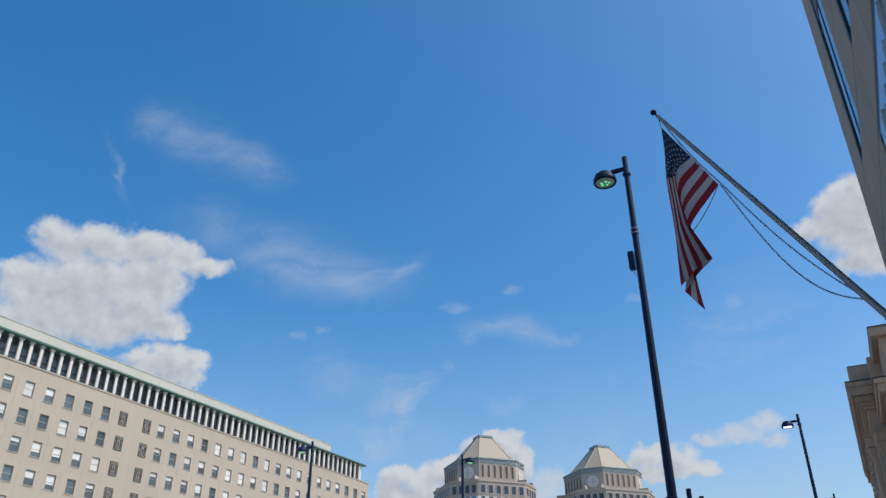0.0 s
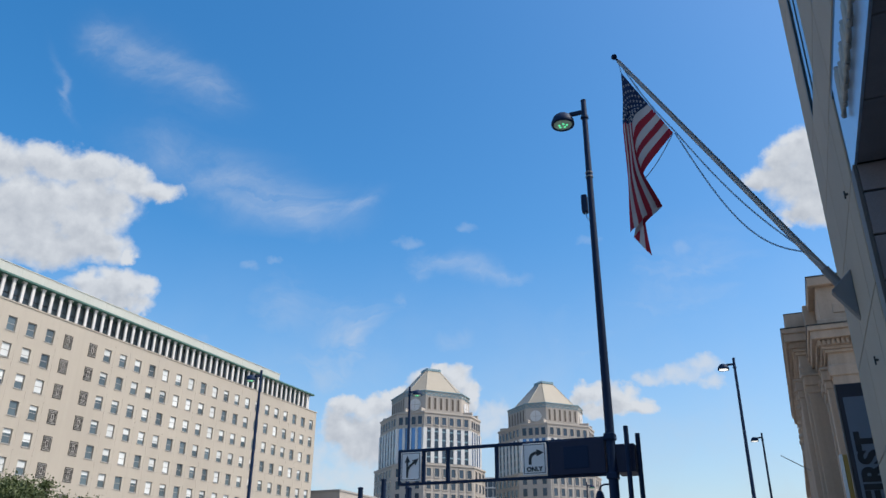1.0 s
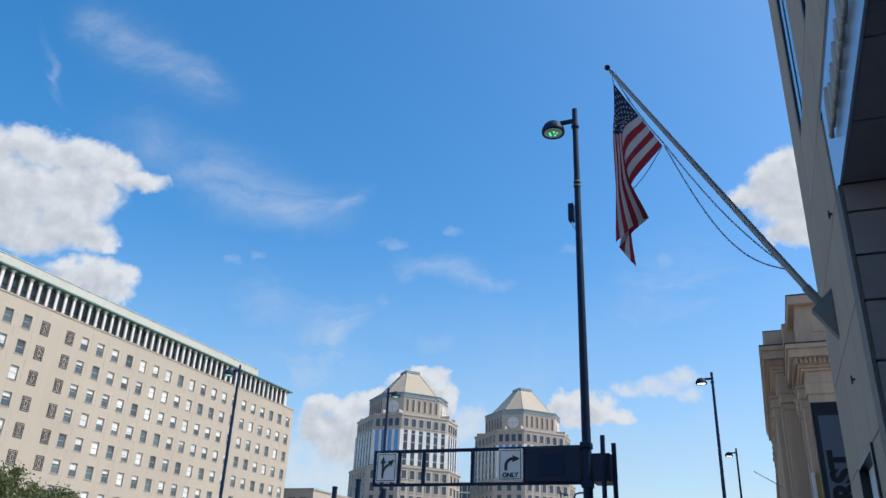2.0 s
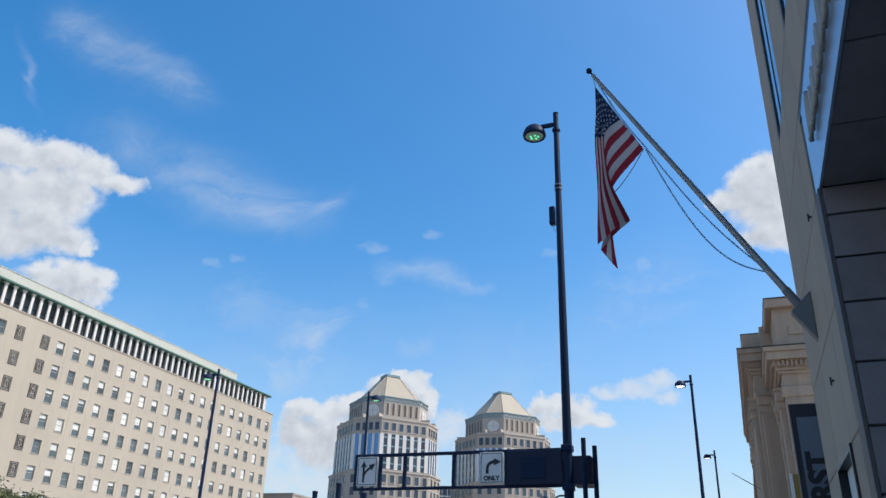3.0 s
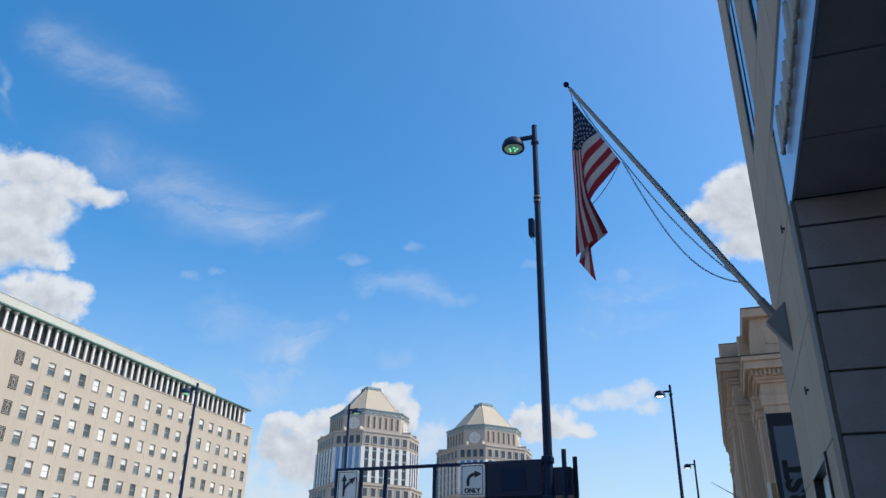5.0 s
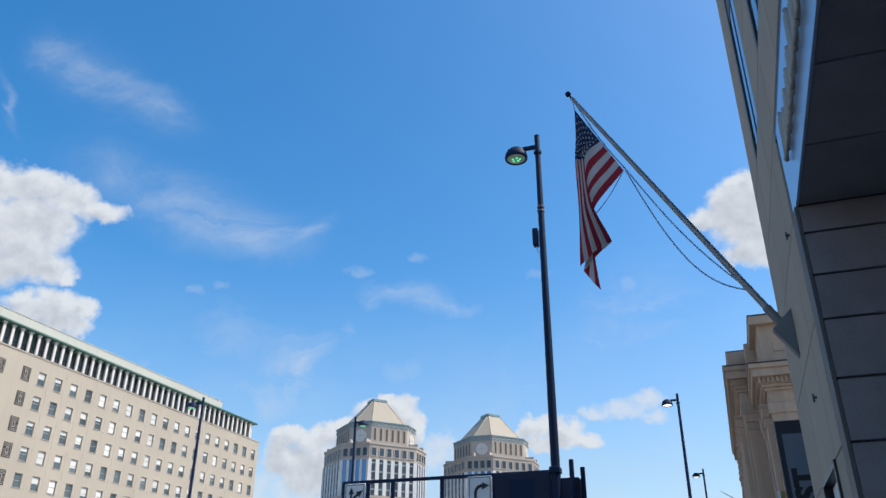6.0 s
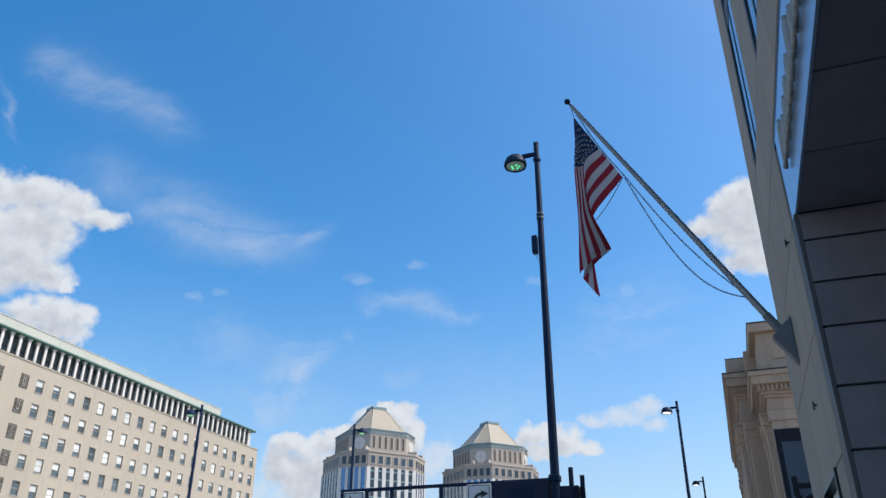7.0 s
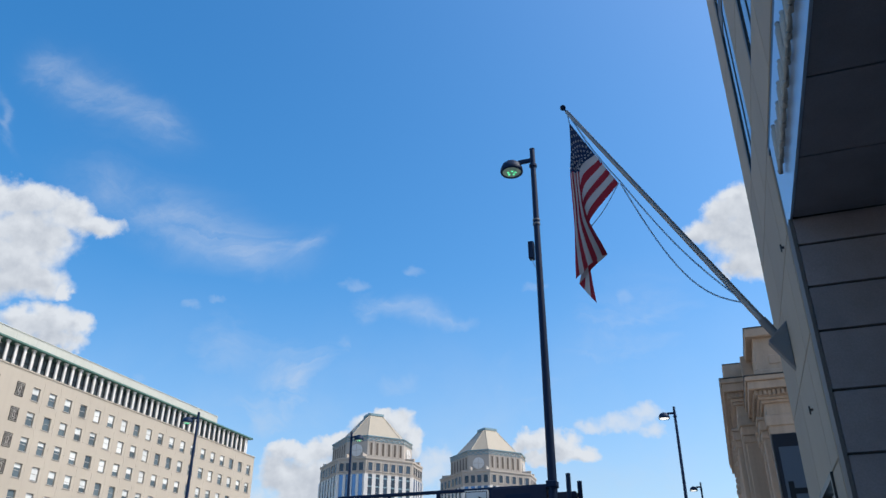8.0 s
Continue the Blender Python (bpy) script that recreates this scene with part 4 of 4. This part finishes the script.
def ribbon(points, w, yy):
    """A flat bent stroke of width w in the x-z plane, with a little thickness."""
    bm = bmesh.new()
    pts = [Vector((x + 4.45, 0, z - 4.5)) for x, z in points]
    rows = []
    for i, p in enumerate(pts):
        d = (pts[min(i + 1, len(pts) - 1)] - pts[max(i - 1, 0)]).normalized()
        n = Vector((-d.z, 0, d.x)) * w / 2
        rows.append([bm.verts.new(p + n + Vector((0, yy, 0))), bm.verts.new(p - n + Vector((0, yy, 0))), bm.verts.new(p - n + Vector((0, yy + 0.006, 0))), bm.verts.new(p + n + Vector((0, yy + 0.006, 0)))])
    for a, b in zip(rows, rows[1:]):
        for k in range(4):
            bm.faces.new([a[k], a[(k + 1) % 4], b[(k + 1) % 4], b[k]])
    bm.faces.new(rows[0][::-1])
    bm.faces.new(rows[-1])
    return bm


def arrow_head(bm, x, z, ang, size, yy):
    c, s = math.cos(ang), math.sin(ang)
    tri = [(size, 0), (-size * 0.55, size * 0.72), (-size * 0.55, -size * 0.72)]
    f = [bm.verts.new((x + 4.45 + c * p - s * q, yy, z - 4.5 + s * p + c * q)) for p, q in tri]
    k = [bm.verts.new((v.co.x, yy + 0.006, v.co.z)) for v in f]
    bm.faces.new(f)
    bm.faces.new(k[::-1])
    for i in range(3):
        bm.faces.new([f[i], f[(i + 1) % 3], k[(i + 1) % 3], k[i]])
    return bm


def lettering(text, size, mat, parent, m, name="lettering", bold=0.0):
    cu = bpy.data.curves.new(name, "FONT")
    cu.body, cu.size, cu.extrude, cu.offset = text, size, 0.004, bold
    cu.align_x, cu.align_y = "CENTER", "CENTER"
    tmp = new("lettering_source", cu)
    bpy.context.view_layer.update()
    me = bpy.data.meshes.new_from_object(tmp.evaluated_get(bpy.context.evaluated_depsgraph_get()))
    bpy.data.objects.remove(tmp)
    me.materials.clear()
    me.materials.append(mat)
    ob = new(name, me)
    ob.parent, ob.matrix_basis = parent, m
    return ob


S1 = plate_sign(-10.80, -10.14, 4.66, 5.50)
part("arrow", arrow_head(ribbon([(-10.58, 4.76), (-10.58, 5.2)], 0.065, -0.1), -10.58, 5.27, math.pi / 2, 0.13, -0.1), M_NAVY, S1)
part("arrow", arrow_head(ribbon([(-10.58, 4.84), (-10.56, 4.98), (-10.5, 5.08), (-10.36, 5.19)], 0.065, -0.104), -10.31, 5.225, 0.66, 0.13, -0.104), M_NAVY, S1)
S2 = plate_sign(-6.95, -6.26, 4.66, 5.52)
curve = [(-6.73, 4.93)] + [(-6.73 + 0.2 * (1 - math.cos(a)), 5.06 + 0.19 * math.sin(a)) for a in [i * math.pi / 16 for i in range(9)]]
part("arrow", arrow_head(ribbon(curve, 0.085, -0.1), -6.46, 5.25, 0.0, 0.14, -0.1), M_NAVY, S2)
lettering("ONLY", 0.17, M_NAVY, S2, pose(-6.605 + 4.45, -0.097, 4.80 - 4.5, 90), bold=0.008)

side = thing("sign_cabinet", pose(-4.1, GY, 4.6), "dark sign cabinet fixed between steel posts", "sign cabinet")
part("cabinet", bevel(boxes((-0.28, -0.02, 0.02, 0.28, 0.9, 0.76)), 0.015), M_PANELBLACK, side)
sp = mesh_of(rod(bmesh.new(), (0, 0, -4.76), (0, 0, 1.2), 0.065, seg=14), M_BLACK, "post")
sp2 = mesh_of(rod(bmesh.new(), (0, 0, -4.76), (0, 0, 1.05), 0.065, seg=14), M_BLACK, "post")
shared("post", sp, side, Matrix.Translation((0.13, -0.18, 0)))
shared("post", sp2, side, Matrix.Translation((0.36, 0.2, 0)))

for a, e in ((-29.58, 6.84), (-27.96, 7.44), (-26.13, 6.89)):
    d = 27.0
    p = polar(a, d)
    top = 1.6 + d * math.tan(radians(e))
    post = thing("steel_post", pose(p.x, p.y, -0.14), "plain black steel signal post on the roadway edge", "post", "signal posts")
    part("tube", rod(bmesh.new(), (0, 0, 0), (0, 0, top + 0.1), 0.085, seg=16), M_BLACK, post)
    part("cap", lathe(bmesh.new(), [(0.095, top + 0.06), (0.095, top + 0.12), (0.0, top + 0.15)], 16), M_BLACK, post)

cctv = thing("dome_camera", pose(-4.6, GY, 3.9), "black dome security camera on a curved arm", "security camera")
part("arm", tube([(0.1, 0, 0.42), (-0.1, 0, 0.42), (-0.2, 0, 0.38), (-0.24, 0, 0.25)], 0.025, 8), M_BLACK, cctv)
part("housing", lathe(bmesh.new(), [(0, 0.27), (0.06, 0.26), (0.1, 0.18), (0.125, 0.06), (0.13, 0.02), (0.11, 0.0), (0, 0.0)], 18, Matrix.Translation((-0.24, 0, 0))), M_BLACK, cctv, smooth=True)
bm = bmesh.new()
bmesh.ops.create_uvsphere(bm, u_segments=14, v_segments=8, radius=0.1, matrix=Matrix.Translation((-0.24, 0, 0.0)))
part("dome", bm, M_PANELBLACK, cctv, smooth=True)

# ---- courthouse ----
court = thing("classical_courthouse", pose(0, 60, 0), "tan limestone classical courthouse with stepped cornices and an attic", "building")


def blk(name, x0, y0, z0, z1, y1, x1=40.0, lab="", b=0.05):
    return part(name, bevel(boxes((x0, y0 - 60, z0, x1, y1 - 60, z1)), b), M_COURT, court, lab)


def entablature(wx, wy, y1, z, tall, proj):
    """Stacked mouldings round the street corner of a wall: wx street side, wy side towards the crossing."""
    blk("architrave", wx - 0.12 * proj, wy - 0.12 * proj, z - tall * 1.55, z - tall * 1.2, y1)
    blk("frieze_band", wx - 0.2 * proj, wy - 0.2 * proj, z - tall * 0.82, z - tall * 0.72, y1)
    blk("bed_mould", wx - 0.34 * proj, wy - 0.34 * proj, z - tall * 0.72, z - tall * 0.62, y1)
    blk("dentil_backing", wx - 0.4 * proj, wy - 0.4 * proj, z - tall * 0.62, z - tall * 0.42, y1)
    blk("corona", wx - 0.85 * proj, wy - 0.85 * proj, z - tall * 0.42, z - tall * 0.16, y1, b=0.03)
    blk("cornice", wx - proj, wy - proj, z - tall * 0.16, z, y1, lab="projecting stone cornice")
    part("flashing", boxes((wx - proj - 0.04, wy - proj - 60.04, z, 40, y1 - 60, z + 0.07)), M_JOINT, court, "dark lead flashing")
    dm = mesh_of(boxes((-0.09, -0.09, 0, 0.09, 0.09, tall * 0.17)), M_COURT, "dentil")
    x = wx - 0.42 * proj
    while x < wx + 9:
        shared("dentil", dm, court, Matrix.Translation((x, wy - 0.52 * proj - 60, z - tall * 0.6)))
        x += 0.31
    y = wy
    while y < y1:
        shared("dentil", dm, court, Matrix.Translation((wx - 0.52 * proj, y - 60, z - tall * 0.6)))
        y += 0.31


# corner pavilion
AX, AY, BX, BY = 3.62, 61.0, 1.85, 69.0
blk("pavilion_wall", AX, AY, 0, 19.5, 70)
entablature(AX, AY, 70, 19.6, 2.3, 1.1)
blk("attic", AX, AY + 0.2, 19.4, 23.2, 70)
blk("attic_base", AX - 0.3, AY - 0.1, 19.5, 20.3, 70)
blk("attic_cornice", AX - 0.5, AY - 0.3, 22.9, 23.6, 70)
part("flashing", boxes((AX - 0.54, AY - 60.34, 23.6, 40, 10, 23.67)), M_JOINT, court)
part("flashing", boxes((BX - 0.58, BY - 59.82, 23.6, 40, 44, 23.66)), M_JOINT, court)
blk("attic_step", 2.75, 67.0, 19.5, 23.5, 70)
blk("attic_panel", AX + 0.9, AY + 0.12, 20.75, 21.5, 62)
for z in (16.2, 13.9, 11.6):
    blk("string_course", AX - 0.05, AY - 0.05, z, z + 0.12, 70)
# main range with the higher cornice
blk("main_wall", BX, BY, 0, 21.9, 105)
entablature(BX, BY, 105, 22.0, 2.6, 1.0)
blk("parapet", BX - 0.55, BY + 0.2, 21.9, 23.6, 104)
pil = mesh_of(bevel(boxes((-0.42, -0.75, 5.0, 0.1, 0.75, 17.4)), 0.05), M_COURT, "pilaster")
cap = mesh_of(bevel(boxes((-0.62, -0.95, 17.2, 0.1, 0.95, 17.95), (-0.52, -0.85, 16.6, 0.1, 0.85, 17.2), (-0.72, -1.05, 17.95, 0.1, 1.05, 18.2)), 0.06), M_COURT, "capital")
winr = mesh_of(boxes((-0.04, -0.8, 0, 0.05, 0.8, 2.9)), M_GLASS, "window")
wfr = mesh_of(boxes((-0.16, -1.05, -0.25, 0.05, -0.8, 3.2), (-0.16, 0.8, -0.25, 0.05, 1.05, 3.2), (-0.16, -0.8, 2.9, 0.05, 0.8, 3.2), (-0.2, -0.8, -0.25, 0.05, 0.8, 0.0)), M_COURT, "window_frame")
y = 71.0
while y < 104:
    q = shared("pilaster", pil, court, Matrix.Translation((BX, y - 60, 0)))
    shared("capital", cap, q, Matrix())
    if y < 101:
        for z in (6.0, 10.2, 14.2):
            q = shared("window", winr, court, Matrix.Translation((BX, y + 1.9 - 60, z)))
            shared("window_frame", wfr, q, Matrix())
    y += 3.8
for y in (63.0, 67.0):
    q = shared("pilaster", pil, court, pose(AX, y - 60, -1.2))
    shared("capital", cap, q, Matrix())
q = shared("pilaster", pil, court, pose(BX + 1.0, BY - 60, 0, 0, 0, 90))
shared("capital", cap, q, Matrix())
# far wing
blk("wing_wall", 2.0, 105, 0, 16.8, 150)
blk("wing_cornice", 1.3, 104.4, 16.8, 17.6, 150.6)
blk("wing_frieze", 1.75, 104.8, 15.4, 15.7, 150.3)
blk("wing_base", 1.7, 104.7, 12.2, 12.5, 150.3)
fp = thing("courthouse_flag_pole", pose(1.85, 80, 11.8), "thin grey bare flagpole leaning out from the courthouse", "flagpole")
part("shaft", rod(bmesh.new(), (0, 0, 0), (-2.75, 0, 1.75), 0.05, 0.03, 10), M_GALV, fp)
part("socket", rod(bmesh.new(), (0.02, 0, -0.02), (-0.3, 0, 0.2), 0.09, 0.07, 10), M_BRONZE, fp)

# ---- blade sign beyond the near building ----
SY0 = 20.0
blade = thing("blade_sign", pose(1.22, SY0, 0.4), "tall dark blade sign with a slate panel and navy lettering", "sign")
ztop = 1.6 + SY0 * math.tan(radians(12.74)) - 0.4
part("frame", bevel(boxes((0.0, -0.12, 0.9, 1.5, 0.12, ztop)), 0.015), M_BANNERBLACK, blade)
part("panel", boxes((0.10, -0.14, 1.0, 1.40, -0.118, ztop - 0.32)), M_BANNERGREY, blade)
part("edge_strip", boxes((-0.03, -0.13, 0.9, 0.0, 0.13, ztop)), M_TRIM, blade)
for z in (1.2, ztop - 0.4):
    part("arm", boxes((1.49, -0.03, z, 1.55, 0.03, z + 0.06)), M_BLACK, blade)
lettering("FIRST", 0.66, M_NAVY, blade, pose(0.44, -0.15, ztop - 1.92, 90, -90, 0), bold=0.03)
yel = thing("yellow_sign", pose(1.52, 29.0, 0.4), "small yellow projecting sign with a pale edge", "sign")
yt = 1.6 + 29 * math.tan(radians(8.35)) - 0.4
part("panel", bevel(boxes((0.03, -0.08, yt - 1.6, 0.8, 0.08, yt)), 0.02), M_YELLOW, yel)
part("edge", boxes((-0.07, -0.09, yt - 1.6, 0.03, 0.09, yt)), M_SIGNWHITE, yel)
part("arm", boxes((0.8, -0.03, yt - 0.5, 1.22, 0.03, yt - 0.42)), M_BLACK, yel)

# ---- low building and glass block in the distance ----
low_b = thing("low_office_building", pose(-98.2, 163, -0.16), "grey stone low office building in the distance", "building")
LH = 23.5
part("wall", boxes((-42, 0, 0, 0, 26, LH)), M_TOWER, low_b)
part("coping", boxes((-42.2, -0.2, LH, 0.2, 26.2, LH + 0.4)), M_SILL, low_b)
wm = mesh_of(boxes((-0.9, -0.05, 0, 0.9, 0.05, 2.0)), M_GLASS, "window")
wf = mesh_of(boxes((-1.1, -0.12, -0.2, -0.9, 0.05, 2.2), (0.9, -0.12, -0.2, 1.1, 0.05, 2.2), (-0.9, -0.12, 2.0, 0.9, 0.05, 2.2), (-0.9, -0.15, -0.2, 0.9, 0.05, 0)), M_SILL, "window_frame")
for k in range(4):
    for z in (19.8, 16.0, 12.2):
        q = shared("window", wm, low_b, pose(-2.6 - 3.0 * k, 0, z))
        shared("window_frame", wf, q, Matrix())
        q = shared("window", wm, low_b, pose(0, 2.6 + 4.4 * k, z, 0, 0, 90))
        shared("window_frame", wf, q, Matrix())

p = polar(-20.6, 330)
gl = thing("glass_link_building", pose(p.x, p.y, -0.16, 0, 0, 20), "blue glass office block between the towers", "building")
GH = 45.5
part("curtain_wall", boxes((-9, 0, 0, 9, 14, GH)), M_TOWERGLASS, gl)
mm = mesh_of(boxes((-0.12, -0.2, 0, 0.12, 0.05, GH)), M_TOWERWHITE, "mullion")
fl = mesh_of(boxes((-9.1, -0.25, 0, 9.1, 0.05, 0.5)), M_TOWERWHITE, "floor_band")
for k in range(9):
    shared("mullion", mm, gl, Matrix.Translation((-8.8 + 2.2 * k, 0, 0)))
for k in range(5):
    shared("floor_band", fl, gl, Matrix.Translation((0, 0, GH - 0.5 - 3.9 * k)))


# ---- street trees across the road ----
def tree(height, spread, seed, m, label):
    r = random.Random(seed)
    t = thing("street_tree", m, label, "tree", "street trees")
    bm = bmesh.new()
    fork = height * 0.35
    rod(bm, (0, 0, 0), (0.1, 0, fork), 0.28, 0.2, 10)
    ends = []
    for k in range(9):
        a = k * 2.4 + r.random()
        ln = r.uniform(0.5, 0.85) * spread
        e = Vector((ln * math.cos(a), ln * math.sin(a), fork + r.uniform(0.25, 0.62) * height * 0.9))
        mid_p = Vector((0.1, 0, fork)).lerp(e, 0.5) + Vector((0, 0, 0.5))
        rod(bm, (0.1, 0, fork - 0.2), mid_p, 0.13, 0.09, 7)
        rod(bm, mid_p, e, 0.09, 0.03, 7)
        ends.append(e)
    part("trunk", bm, M_BARK, t)
    clumps = []
    for k in range(110):
        a, b = r.random() * 6.283, r.random()
        h = r.uniform(0.35, 1.0)
        rad = spread * math.sqrt(b) * math.sqrt(max(0.05, 1 - ((h - 0.62) / 0.42) ** 2))
        clumps.append((Vector((rad * math.cos(a), rad * math.sin(a), h * height * 0.95)), r.uniform(0.5, 1.05)))
    for e in ends:
        clumps.append((e, 1.0))
    verts, faces = [], []
    for c, cr in clumps:
        for _ in range(190):
            d = Vector((r.gauss(0, 1), r.gauss(0, 1), r.gauss(0, 0.75)))
            p = c + d * cr * 0.52
            s = r.uniform(0.08, 0.16)
            ax = Vector((r.gauss(0, 1), r.gauss(0, 1), r.gauss(0, 1))).normalized()
            bx = ax.cross(Vector((r.gauss(0, 1), r.gauss(0, 1), r.gauss(0, 1)))).normalized()
            n = len(verts)
            verts += [p - ax * s, p + bx * s * 0.6, p + ax * s, p - bx * s * 0.6]
            faces.append((n, n + 1, n + 2, n + 3))
    me = bpy.data.meshes.new("crown")
    me.from_pydata(verts, [], faces)
    me.materials.append(M_LEAF)
    ob = new("crown", me)
    ob.parent = t
    return tagged(t, label)


for az_t, d, el_t, spread, seed in ((-53.6, 82, 6.7, 4.8, 1), (-50.8, 80, 6.5, 4.0, 2), (-47.8, 84, 5.4, 3.6, 3)):
    p = polar(az_t, d)
    tree(1.6 + d * math.tan(radians(el_t)), spread, seed, pose(p.x, p.y, 0), "leafy green street tree on the far pavement")
